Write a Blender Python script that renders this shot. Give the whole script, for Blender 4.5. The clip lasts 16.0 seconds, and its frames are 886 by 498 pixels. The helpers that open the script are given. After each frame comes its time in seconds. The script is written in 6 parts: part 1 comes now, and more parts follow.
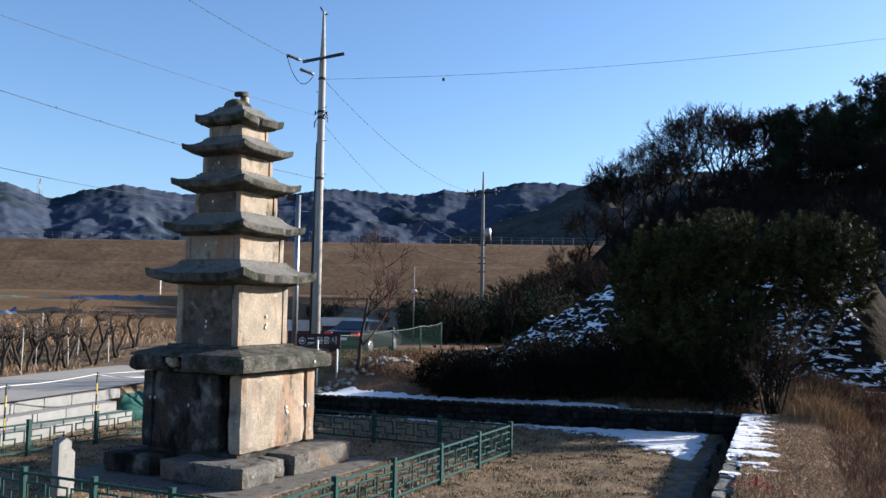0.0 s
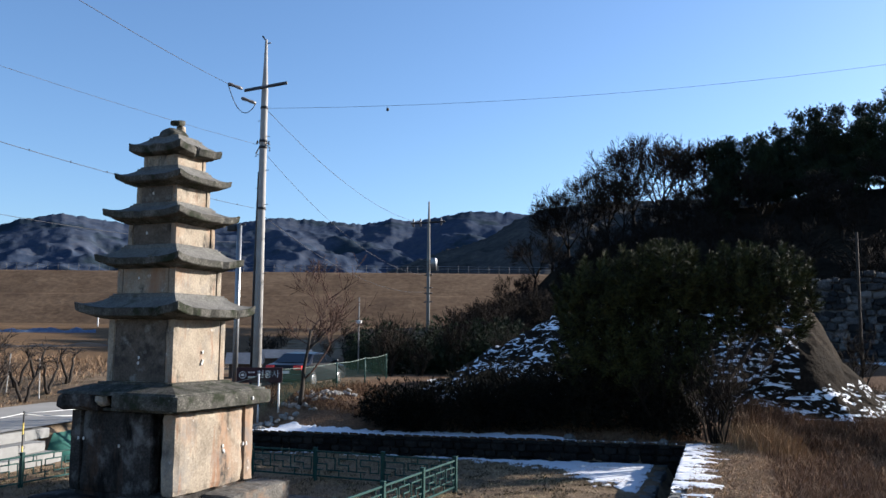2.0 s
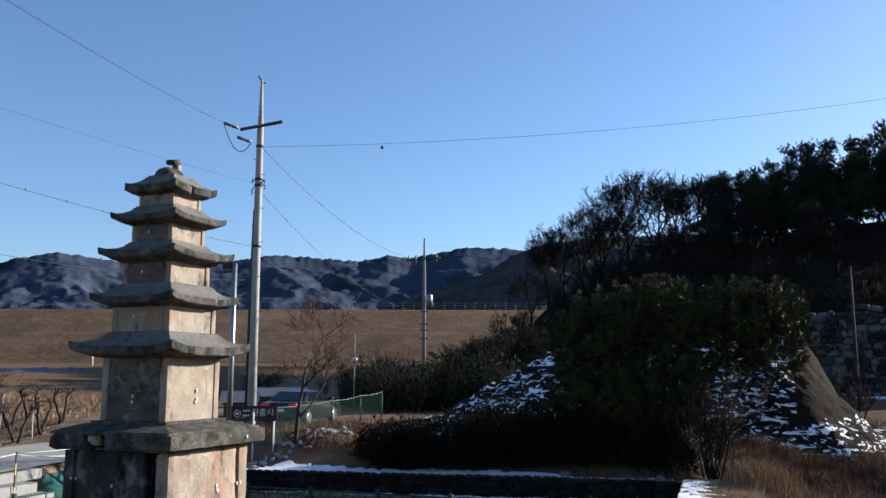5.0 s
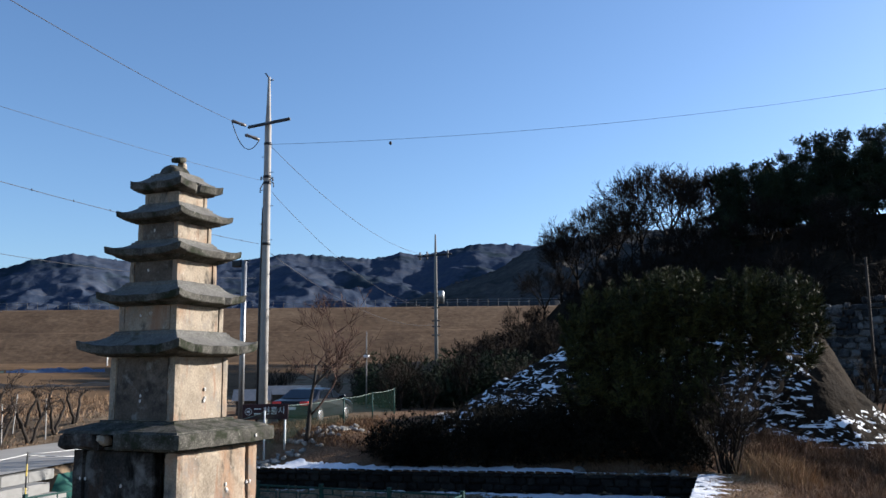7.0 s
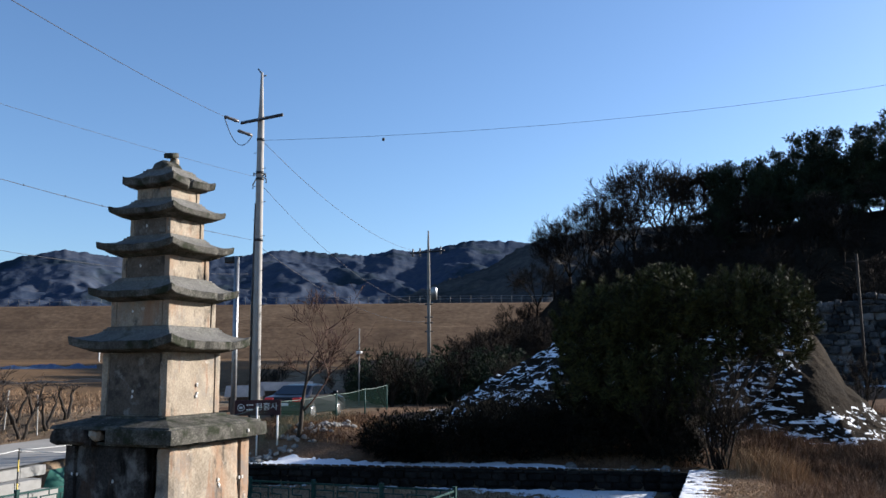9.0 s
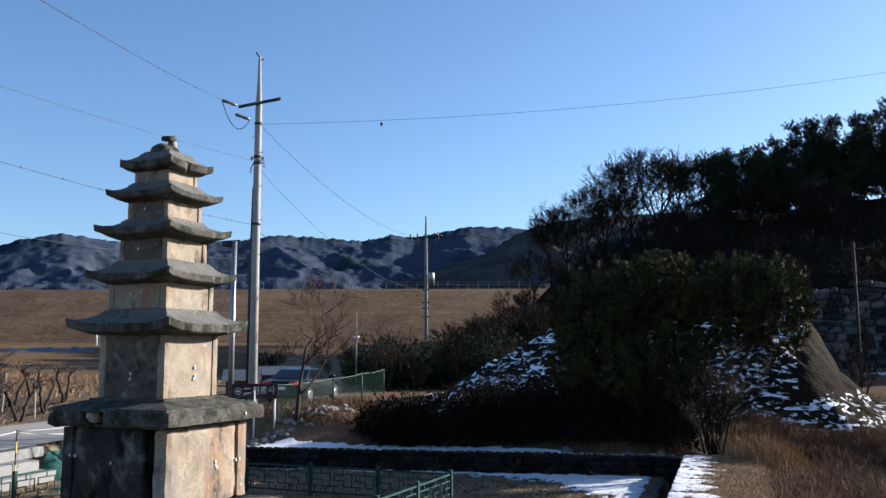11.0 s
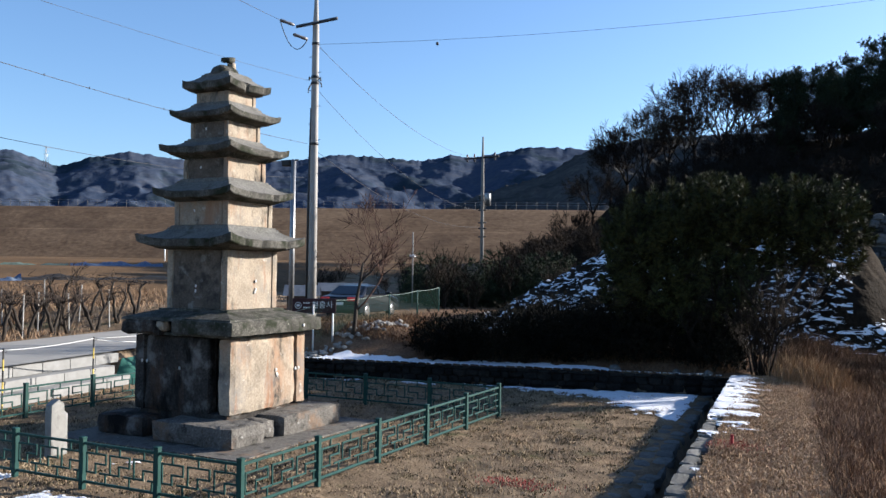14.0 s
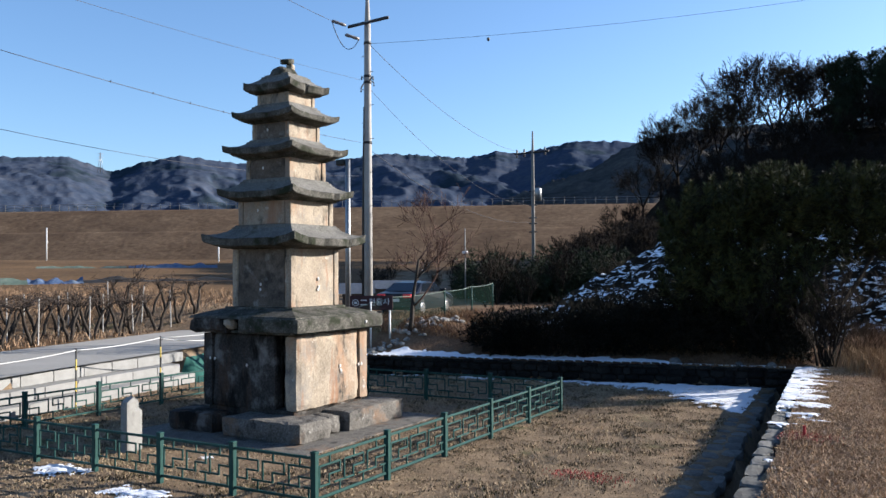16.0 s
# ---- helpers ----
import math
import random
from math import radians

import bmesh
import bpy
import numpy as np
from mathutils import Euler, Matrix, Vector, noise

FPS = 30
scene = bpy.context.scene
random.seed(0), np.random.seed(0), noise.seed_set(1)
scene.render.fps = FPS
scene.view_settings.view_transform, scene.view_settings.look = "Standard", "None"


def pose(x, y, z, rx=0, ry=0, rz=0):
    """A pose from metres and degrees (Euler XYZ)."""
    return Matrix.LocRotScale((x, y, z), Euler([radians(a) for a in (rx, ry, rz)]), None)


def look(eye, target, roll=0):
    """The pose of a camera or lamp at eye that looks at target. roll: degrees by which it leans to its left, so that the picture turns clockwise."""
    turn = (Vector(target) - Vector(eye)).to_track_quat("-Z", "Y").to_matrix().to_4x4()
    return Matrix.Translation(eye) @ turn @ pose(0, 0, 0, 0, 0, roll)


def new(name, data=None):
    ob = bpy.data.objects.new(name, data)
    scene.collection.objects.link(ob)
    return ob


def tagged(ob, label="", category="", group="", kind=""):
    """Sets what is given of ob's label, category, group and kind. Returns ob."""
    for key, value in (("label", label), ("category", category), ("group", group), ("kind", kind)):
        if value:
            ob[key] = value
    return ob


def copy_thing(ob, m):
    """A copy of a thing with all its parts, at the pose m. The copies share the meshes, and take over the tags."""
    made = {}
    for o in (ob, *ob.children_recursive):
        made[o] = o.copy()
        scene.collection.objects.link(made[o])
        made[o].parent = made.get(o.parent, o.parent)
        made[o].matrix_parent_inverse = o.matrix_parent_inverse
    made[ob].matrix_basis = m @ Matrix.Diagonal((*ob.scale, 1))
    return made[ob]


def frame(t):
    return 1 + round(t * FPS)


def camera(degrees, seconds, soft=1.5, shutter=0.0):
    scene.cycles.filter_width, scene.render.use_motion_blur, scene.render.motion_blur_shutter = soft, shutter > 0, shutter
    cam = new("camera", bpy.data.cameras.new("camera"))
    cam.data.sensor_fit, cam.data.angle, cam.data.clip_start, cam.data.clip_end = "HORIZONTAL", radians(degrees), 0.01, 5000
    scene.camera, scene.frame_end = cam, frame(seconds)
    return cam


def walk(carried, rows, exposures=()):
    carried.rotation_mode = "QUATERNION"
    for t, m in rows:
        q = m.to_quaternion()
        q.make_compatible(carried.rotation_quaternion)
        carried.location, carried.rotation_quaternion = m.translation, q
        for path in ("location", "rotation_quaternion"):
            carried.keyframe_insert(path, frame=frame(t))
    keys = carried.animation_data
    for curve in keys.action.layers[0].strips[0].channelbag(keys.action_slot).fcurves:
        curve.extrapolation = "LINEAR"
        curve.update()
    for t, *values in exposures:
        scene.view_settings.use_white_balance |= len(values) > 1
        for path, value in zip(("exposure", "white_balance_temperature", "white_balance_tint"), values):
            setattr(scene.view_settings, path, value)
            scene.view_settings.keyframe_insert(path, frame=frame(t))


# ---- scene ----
cam = camera(55.12, 16.0)
PATH = [
    (0.0, pose(-16.427, -13.622, 3.900, 93.977, -0.955, -64.170)),
    (0.5, pose(-16.257, -13.601, 3.951, 94.026, -0.854, -65.563)),
    (1.0, pose(-16.157, -13.587, 3.981, 94.578, -0.540, -66.502)),
    (1.5, pose(-16.151, -13.597, 3.991, 95.434, -0.347, -67.094)),
    (2.0, pose(-16.122, -13.601, 3.999, 95.965, -0.446, -67.696)),
    (2.5, pose(-16.120, -13.599, 4.004, 96.607, -0.480, -68.161)),
    (3.0, pose(-16.227, -13.718, 3.987, 97.324, -0.365, -68.426)),
    (3.5, pose(-16.256, -13.729, 3.986, 97.845, -0.114, -68.499)),
    (4.0, pose(-16.295, -13.719, 3.975, 98.329, -0.153, -68.606)),
    (6.5, pose(-15.974, -13.683, 4.013, 98.204, 0.396, -66.869)),
    (7.0, pose(-15.959, -13.719, 3.979, 98.196, 0.540, -66.945)),
    (7.5, pose(-15.951, -13.719, 3.963, 98.205, 0.683, -67.095)),
    (8.0, pose(-15.965, -13.731, 3.969, 98.143, 0.642, -67.183)),
    (10.5, pose(-15.993, -13.751, 3.923, 97.404, 0.247, -67.716)),
    (11.0, pose(-16.008, -13.758, 3.921, 97.027, 0.200, -67.624)),
    (11.5, pose(-16.058, -13.732, 3.924, 96.708, 0.120, -67.528)),
    (12.0, pose(-16.139, -13.692, 3.901, 96.384, 0.160, -67.506)),
    (12.5, pose(-16.180, -13.621, 3.853, 96.140, 0.245, -67.441)),
    (13.0, pose(-16.279, -13.752, 3.837, 95.343, 0.136, -67.125)),
    (13.5, pose(-16.332, -14.008, 3.771, 93.254, -1.031, -65.379)),
    (14.0, pose(-16.382, -14.151, 3.866, 91.649, -0.691, -63.690)),
    (14.5, pose(-16.476, -14.029, 3.879, 91.199, -0.288, -63.087)),
    (15.0, pose(-16.562, -13.985, 3.816, 91.291, 0.015, -62.493)),
    (15.5, pose(-16.603, -13.932, 3.824, 91.369, 0.098, -61.530)),
    (16.0, pose(-16.607, -13.910, 3.819, 91.433, 0.302, -60.499)),
]
EXPOSURE = tuple((t, e, 5700, 11) for t, e in ((0.0, 1.48), (2.0, 1.42), (4.0, 1.30), (8.0, 1.29), (11.0, 1.37), (13.0, 1.44), (14.5, 1.55), (16.0, 1.53)))
walk(cam, PATH, EXPOSURE)

# ---- sky, sun ----
SUN_AZ = radians(-43)
SUN_EL = radians(19)
world = bpy.data.worlds.new("sky")
scene.world = world
world.use_nodes = True
wn = world.node_tree.nodes
sky = wn.new("ShaderNodeTexSky")
sky.sky_type = 'NISHITA'
sky.sun_disc = False
sky.sun_elevation = SUN_EL
sky.sun_rotation = math.pi / 2 - SUN_AZ
sky.altitude = 150
sky.air_density = 1.0
sky.dust_density = 0.7
sky.ozone_density = 3.0
wn["Background"].inputs[1].default_value = 0.070
world.node_tree.links.new(sky.outputs[0], wn["Background"].inputs[0])
sun_data = bpy.data.lights.new("sun", 'SUN')
sun_data.energy = 5.0
sun_data.angle = radians(0.53)
sun_data.color = (1.0, 0.87, 0.70)
sun = new("sun", sun_data)
SUN_DIR = Vector((math.cos(SUN_EL) * math.cos(SUN_AZ), math.cos(SUN_EL) * math.sin(SUN_AZ), math.sin(SUN_EL)))
sun.matrix_world = look(SUN_DIR * 60, (0, 0, 0))


# ---- materials ----
def ramp_node(nt, stops):
    r = nt.nodes.new("ShaderNodeValToRGB")
    el = r.color_ramp.elements
    while len(el) < len(stops):
        el.new(0.5)
    for e, (p, c) in zip(el, stops):
        e.position = p
        e.color = (*c, 1)
    return r


def material(name, dark, mid, light, scale=2.0, fine=30.0, rough=0.85, bump=0.3, metal=0.0, spec=0.3, extra=None, bump_dist=0.02, wide=None, island=0.0):
    """Two scales of noise between three colours, fine relief, optional patches of a fourth colour."""
    m = bpy.data.materials.new(name)
    m.use_nodes = True
    nt = m.node_tree
    b = nt.nodes["Principled BSDF"]
    tc = nt.nodes.new("ShaderNodeTexCoord")
    geo = nt.nodes.new("ShaderNodeNewGeometry")
    pos = geo.outputs["Position"]
    n1 = nt.nodes.new("ShaderNodeTexNoise")
    n1.inputs["Scale"].default_value = scale
    n1.inputs["Detail"].default_value = 6
    n1.inputs["Roughness"].default_value = 0.62
    n2 = nt.nodes.new("ShaderNodeTexNoise")
    n2.inputs["Scale"].default_value = fine
    n2.inputs["Detail"].default_value = 4
    nt.links.new(pos, n1.inputs["Vector"])
    nt.links.new(pos, n2.inputs["Vector"])
    mix = nt.nodes.new("ShaderNodeMix")
    mix.data_type = 'FLOAT'
    mix.inputs[0].default_value = 0.42
    nt.links.new(n1.outputs[0], mix.inputs[2])
    nt.links.new(n2.outputs[0], mix.inputs[3])
    val = mix.outputs[0]
    if island:
        info = nt.nodes.new("ShaderNodeObjectInfo")
        add = nt.nodes.new("ShaderNodeMath")
        add.operation = 'MULTIPLY_ADD'
        nt.links.new(geo.outputs["Random Per Island"], add.inputs[0])
        add.inputs[1].default_value = island
        nt.links.new(val, add.inputs[2])
        add2 = nt.nodes.new("ShaderNodeMath")
        add2.operation = 'MULTIPLY_ADD'
        nt.links.new(info.outputs["Random"], add2.inputs[0])
        add2.inputs[1].default_value = island
        nt.links.new(add.outputs[0], add2.inputs[2])
        sub = nt.nodes.new("ShaderNodeMath")
        sub.operation = 'SUBTRACT'
        nt.links.new(add2.outputs[0], sub.inputs[0])
        sub.inputs[1].default_value = island
        val = sub.outputs[0]
    r = ramp_node(nt, [(0.32, dark), (0.5, mid), (0.68, light)])
    nt.links.new(val, r.inputs[0])
    col = r.outputs[0]
    for ex in (extra or []):
        # (colour, scale, low, high)
        ec, es, lo, hi = ex[:4]
        n3 = nt.nodes.new("ShaderNodeTexNoise")
        n3.inputs["Scale"].default_value = es
        n3.inputs["Detail"].default_value = 7
        n3.inputs["Roughness"].default_value = 0.65
        if len(ex) > 4:
            mp = nt.nodes.new("ShaderNodeMapping")
            mp.inputs["Scale"].default_value = ex[4]
            nt.links.new(pos, mp.inputs["Vector"])
            nt.links.new(mp.outputs[0], n3.inputs["Vector"])
        else:
            nt.links.new(pos, n3.inputs["Vector"])
        mr = nt.nodes.new("ShaderNodeMapRange")
        mr.inputs[1].default_value = lo
        mr.inputs[2].default_value = hi
        nt.links.new(n3.outputs[0], mr.inputs[0])
        mc = nt.nodes.new("ShaderNodeMix")
        mc.data_type = 'RGBA'
        nt.links.new(mr.outputs[0], mc.inputs[0])
        nt.links.new(col, mc.inputs[6])
        mc.inputs[7].default_value = (*ec, 1)
        col = mc.outputs[2]
    nt.links.new(col, b.inputs["Base Color"])
    b.inputs["Roughness"].default_value = rough
    b.inputs["Metallic"].default_value = metal
    b.inputs["Specular IOR Level"].default_value = spec
    if bump:
        bp = nt.nodes.new("ShaderNodeBump")
        bp.inputs["Strength"].default_value = bump
        bp.inputs["Distance"].default_value = bump_dist
        nt.links.new(val, bp.inputs["Height"])
        nt.links.new(bp.outputs[0], b.inputs["Normal"])
    return m


M = {}
M["stone"] = material("weathered_granite", (0.163, 0.133, 0.101), (0.275, 0.232, 0.176), (0.387, 0.331, 0.258), 1.5, 22, 0.9, 0.5, spec=0.12,
                      extra=[((0.267, 0.163, 0.0989), 0.9, 0.50, 0.66, (1, 1, 0.35)), ((0.181, 0.168, 0.15), 1.3, 0.52, 0.70), ((0.0473, 0.043, 0.0378), 1.8, 0.54, 0.66, (1, 1, 0.5)), ((0.232, 0.129, 0.0774), 2.4, 0.57, 0.70, (1, 1, 0.2)),
                             ((0.43, 0.404, 0.361), 5.0, 0.62, 0.72)])
# for -x storey panels: brown stain plus that side's shade, in one colour
M["stone_brown"] = material("brown_stained_shaded_granite", (0.06, 0.0496, 0.04), (0.108, 0.0896, 0.072), (0.168, 0.144, 0.116), 1.6, 22, 0.92, 0.5, spec=0.1,
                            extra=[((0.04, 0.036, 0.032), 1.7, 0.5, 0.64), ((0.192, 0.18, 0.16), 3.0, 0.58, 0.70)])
# lighter copy of the roof stone: sunlight on the upper slopes put into colour
M["roof_slope"] = material("lit_roof_slope", (0.068, 0.0664, 0.0608), (0.128, 0.124, 0.114), (0.216, 0.208, 0.192), 2.0, 24, 0.92, 0.6, spec=0.1,
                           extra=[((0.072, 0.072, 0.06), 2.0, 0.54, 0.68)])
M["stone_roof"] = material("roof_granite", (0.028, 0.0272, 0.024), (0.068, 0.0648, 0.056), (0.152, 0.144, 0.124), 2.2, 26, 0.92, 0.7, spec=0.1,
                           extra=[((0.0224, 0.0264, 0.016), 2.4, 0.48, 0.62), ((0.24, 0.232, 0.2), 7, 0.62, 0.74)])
M["stone_base"] = material("base_granite", (0.04, 0.0376, 0.0336), (0.12, 0.112, 0.1), (0.248, 0.236, 0.212), 2.2, 24, 0.92, 0.8, spec=0.1,
                           extra=[((0.04, 0.0376, 0.0344), 2.2, 0.50, 0.64), ((0.16, 0.108, 0.072), 1.2, 0.56, 0.70), ((0.368, 0.36, 0.336), 9, 0.64, 0.72)])
# base stones of the unlit side and the cores: stain and shade both coloured in
M["stone_dark"] = material("stained_shaded_granite", (0.016, 0.0152, 0.0144), (0.04, 0.0368, 0.0336), (0.088, 0.08, 0.072), 1.5, 20, 0.95, 0.7, spec=0.06, extra=[((0.08, 0.048, 0.0304), 1.0, 0.5, 0.64, (1, 1, 0.3)), ((0.16, 0.152, 0.14), 1.5, 0.54, 0.68), ((0.0112, 0.0104, 0.0096), 1.3, 0.5, 0.62, (1, 1, 0.35))])
M["patch"] = material("mortar_patch", (0.44, 0.424, 0.384), (0.528, 0.512, 0.48), (0.6, 0.584, 0.56), 20, 60, 0.9, 0.2)
M["granite_new"] = material("pale_cut_granite", (0.157, 0.157, 0.148), (0.194, 0.194, 0.186), (0.232, 0.232, 0.224), 3, 60, 0.8, 0.15, island=0.12)
M["granite_old"] = material("grey_marker_granite", (0.16, 0.156, 0.144), (0.216, 0.212, 0.196), (0.272, 0.268, 0.248), 4, 60, 0.85, 0.3, extra=[((0.12, 0.116, 0.104), 5, 0.54, 0.66)])
M["lawn"] = material("dry_lawn", (0.056, 0.0424, 0.0296), (0.16, 0.116, 0.0744), (0.304, 0.228, 0.148), 1.6, 24, 1.0, 0.9, spec=0.05,
                     extra=[((0.048, 0.04, 0.0296), 0.8, 0.54, 0.66), ((0.068, 0.068, 0.0304), 0.5, 0.56, 0.68), ((0.24, 0.16, 0.096), 0.4, 0.58, 0.72)], bump_dist=0.05)
M["brush"] = material("dry_brush", (0.048, 0.0288, 0.0179), (0.122, 0.0768, 0.048), (0.211, 0.141, 0.0896), 0.6, 12, 1.0, 0.9, spec=0.03, bump_dist=0.1)
M["snow"] = material("old_snow", (0.581, 0.607, 0.651), (0.686, 0.704, 0.739), (0.774, 0.783, 0.801), 6, 50, 0.65, 0.6, spec=0.3, bump_dist=0.03)
# face stones near black: the wall's full shade is put into their colour
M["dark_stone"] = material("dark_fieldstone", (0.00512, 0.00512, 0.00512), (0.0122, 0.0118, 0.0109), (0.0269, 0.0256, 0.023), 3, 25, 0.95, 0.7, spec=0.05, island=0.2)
M["cap_stone"] = material("grey_fieldstone", (0.0448, 0.0448, 0.0422), (0.0832, 0.0832, 0.0768), (0.141, 0.138, 0.128), 4, 30, 0.92, 0.7, island=0.2)
M["green_paint"] = material("green_fence_paint", (0.00651, 0.0349, 0.0298), (0.0102, 0.0465, 0.04), (0.0186, 0.0651, 0.0558), 5, 60, 0.55, 0.08, spec=0.2, extra=[((0.0465, 0.0395, 0.0279), 9, 0.68, 0.76)])
M["concrete_pole"] = material("pole_concrete", (0.23, 0.218, 0.198), (0.301, 0.288, 0.269), (0.358, 0.346, 0.326), 2, 40, 0.8, 0.2)
M["weathered_pole"] = material("weathered_pole_concrete", (0.136, 0.128, 0.12), (0.184, 0.176, 0.164), (0.232, 0.224, 0.208), 2, 40, 0.85, 0.2)
M["dark_metal"] = material("dark_metal", (0.024, 0.024, 0.0256), (0.04, 0.04, 0.0416), (0.064, 0.064, 0.064), 8, 60, 0.5, 0.1, metal=0.6)
M["grey_metal"] = material("galvanised_metal", (0.192, 0.198, 0.205), (0.256, 0.262, 0.269), (0.32, 0.326, 0.333), 8, 60, 0.45, 0.1, metal=0.8)
M["asphalt"] = material("asphalt", (0.192, 0.184, 0.166), (0.234, 0.225, 0.205), (0.275, 0.266, 0.243), 0.5, 60, 0.85, 0.25)
M["dam_grass"] = material("dam_dry_grass", (0.0704, 0.0461, 0.0288), (0.122, 0.0819, 0.0512), (0.179, 0.125, 0.0781), 0.08, 0.8, 1.0, 0.5, spec=0.02,
                          extra=[((0.064, 0.0429, 0.0288), 0.03, 0.48, 0.66)], bump_dist=0.5)
M["field"] = material("fallow_field", (0.0576, 0.0384, 0.0224), (0.109, 0.0704, 0.0397), (0.173, 0.109, 0.0576), 0.12, 2.4, 1.0, 0.6, spec=0.03, bump_dist=0.1)
# blue of distant haze is mixed into the woods' base colour
M["mountain"] = material("hazed_wooded_mountain", (0.0306, 0.045, 0.0738), (0.045, 0.0576, 0.0864), (0.0702, 0.0756, 0.0918), 0.03, 0.2, 1.0, 0.5, spec=0.0, bump_dist=3,
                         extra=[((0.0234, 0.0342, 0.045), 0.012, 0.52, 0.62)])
M["foothill"] = material("foothill_woods", (0.026, 0.03, 0.03), (0.052, 0.052, 0.05), (0.09, 0.082, 0.074), 0.03, 0.3, 1.0, 0.9, spec=0.0, bump_dist=3)
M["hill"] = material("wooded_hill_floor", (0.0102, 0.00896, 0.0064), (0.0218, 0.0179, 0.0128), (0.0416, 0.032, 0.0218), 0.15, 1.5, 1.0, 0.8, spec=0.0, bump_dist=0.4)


# ---- mesh helpers ----
def mesh_from(name, verts, faces, mat, smooth=False):
    me = bpy.data.meshes.new(name)
    me.from_pydata(verts, [], faces)
    if mat is not None:
        for mm in (mat if isinstance(mat, (list, tuple)) else [mat]):
            me.materials.append(mm)
    if smooth:
        me.polygons.foreach_set("use_smooth", [True] * len(me.polygons))
    me.update()
    return me


def part(name, bm, mat, parent=None, label=""):
    me = bpy.data.meshes.new(name)
    bm.to_mesh(me)
    bm.free()
    me.materials.append(mat)
    ob = new(name, me)
    if parent is not None:
        ob.parent = parent
    if label:
        ob["label"] = label
    return ob


def thing(name, at, label, category, group="", kind="", rz=0.0):
    ob = new(name)
    ob.matrix_basis = pose(*at, 0, 0, rz)
    return tagged(ob, label, category, group, kind)


def add_box(bm, lo, hi, bevel=0.0, seg=1):
    g = bmesh.ops.create_cube(bm, size=1.0)
    vs = g["verts"]
    c = [(a + b) / 2 for a, b in zip(lo, hi)]
    s = [b - a for a, b in zip(lo, hi)]
    for v in vs:
        v.co = Vector((c[0] + v.co.x * s[0], c[1] + v.co.y * s[1], c[2] + v.co.z * s[2]))
    if bevel:
        es = list({e for v in vs for e in v.link_edges})
        bmesh.ops.bevel(bm, geom=es, offset=bevel, segments=seg, profile=0.5, affect='EDGES')
    return bm


def box(lo, hi, bevel=0.0, seg=1):
    return add_box(bmesh.new(), lo, hi, bevel, seg)


def tube_mesh(paths, sides=5):
    """verts, faces of tapered tubes; each path is a list of (point, radius)."""
    verts, faces = [], []
    for path in paths:
        base = len(verts)
        n = len(path)
        for i, (p, r) in enumerate(path):
            p = Vector(p)
            d = Vector(path[min(i + 1, n - 1)][0]) - Vector(path[max(i - 1, 0)][0])
            d = d.normalized() if d.length > 1e-9 else Vector((0, 0, 1))
            a = d.orthogonal().normalized() if abs(d.z) < 0.99 else Vector((1, 0, 0))
            b = d.cross(a)
            for k in range(sides):
                t = 2 * math.pi * k / sides
                verts.append(p + (a * math.cos(t) + b * math.sin(t)) * r)
        for i in range(n - 1):
            for k in range(sides):
                k2 = (k + 1) % sides
                faces.append((base + i * sides + k, base + i * sides + k2, base + (i + 1) * sides + k2, base + (i + 1) * sides + k))
        faces.append(tuple(base + k for k in reversed(range(sides))))
        faces.append(tuple(base + (n - 1) * sides + k for k in range(sides)))
    return verts, faces


def tube_part(name, paths, mat, parent=None, sides=8, label="", smooth=True):
    v, f = tube_mesh(paths, sides)
    ob = new(name, mesh_from(name, v, f, mat, smooth))
    if parent is not None:
        ob.parent = parent
    if label:
        ob["label"] = label
    return ob


# ---- plan ----
def y_right(x):
    """inner face of the right-hand retaining wall"""
    return -11.26 + 0.0715 * x


def x_back(y):
    """face of the retaining wall behind the court"""
    return 10.6 + (-1.5 - y) * 0.19


ROAD_O = Vector((4.5, 8.68, 0))
RU = Vector((math.cos(radians(13)), math.sin(radians(13)), 0))
RV = Vector((-RU.y, RU.x, 0))
EYE_XY = (-16.3, -13.7)
WALL_Z = 0.68


def road_uv(x, y):
    d = Vector((x, y, 0)) - ROAD_O
    return d.dot(RU), d.dot(RV)


def smooth01(t):
    t = max(0.0, min(1.0, t))
    return t * t * (3 - 2 * t)


def far_height(x, y):
    d = math.hypot(x - EYE_XY[0], y - EYE_XY[1])
    return 1.0 + 4.6 * smooth01((d - 25) / 110) + 0.12 * noise.noise((x * 0.05, y * 0.05, 0))


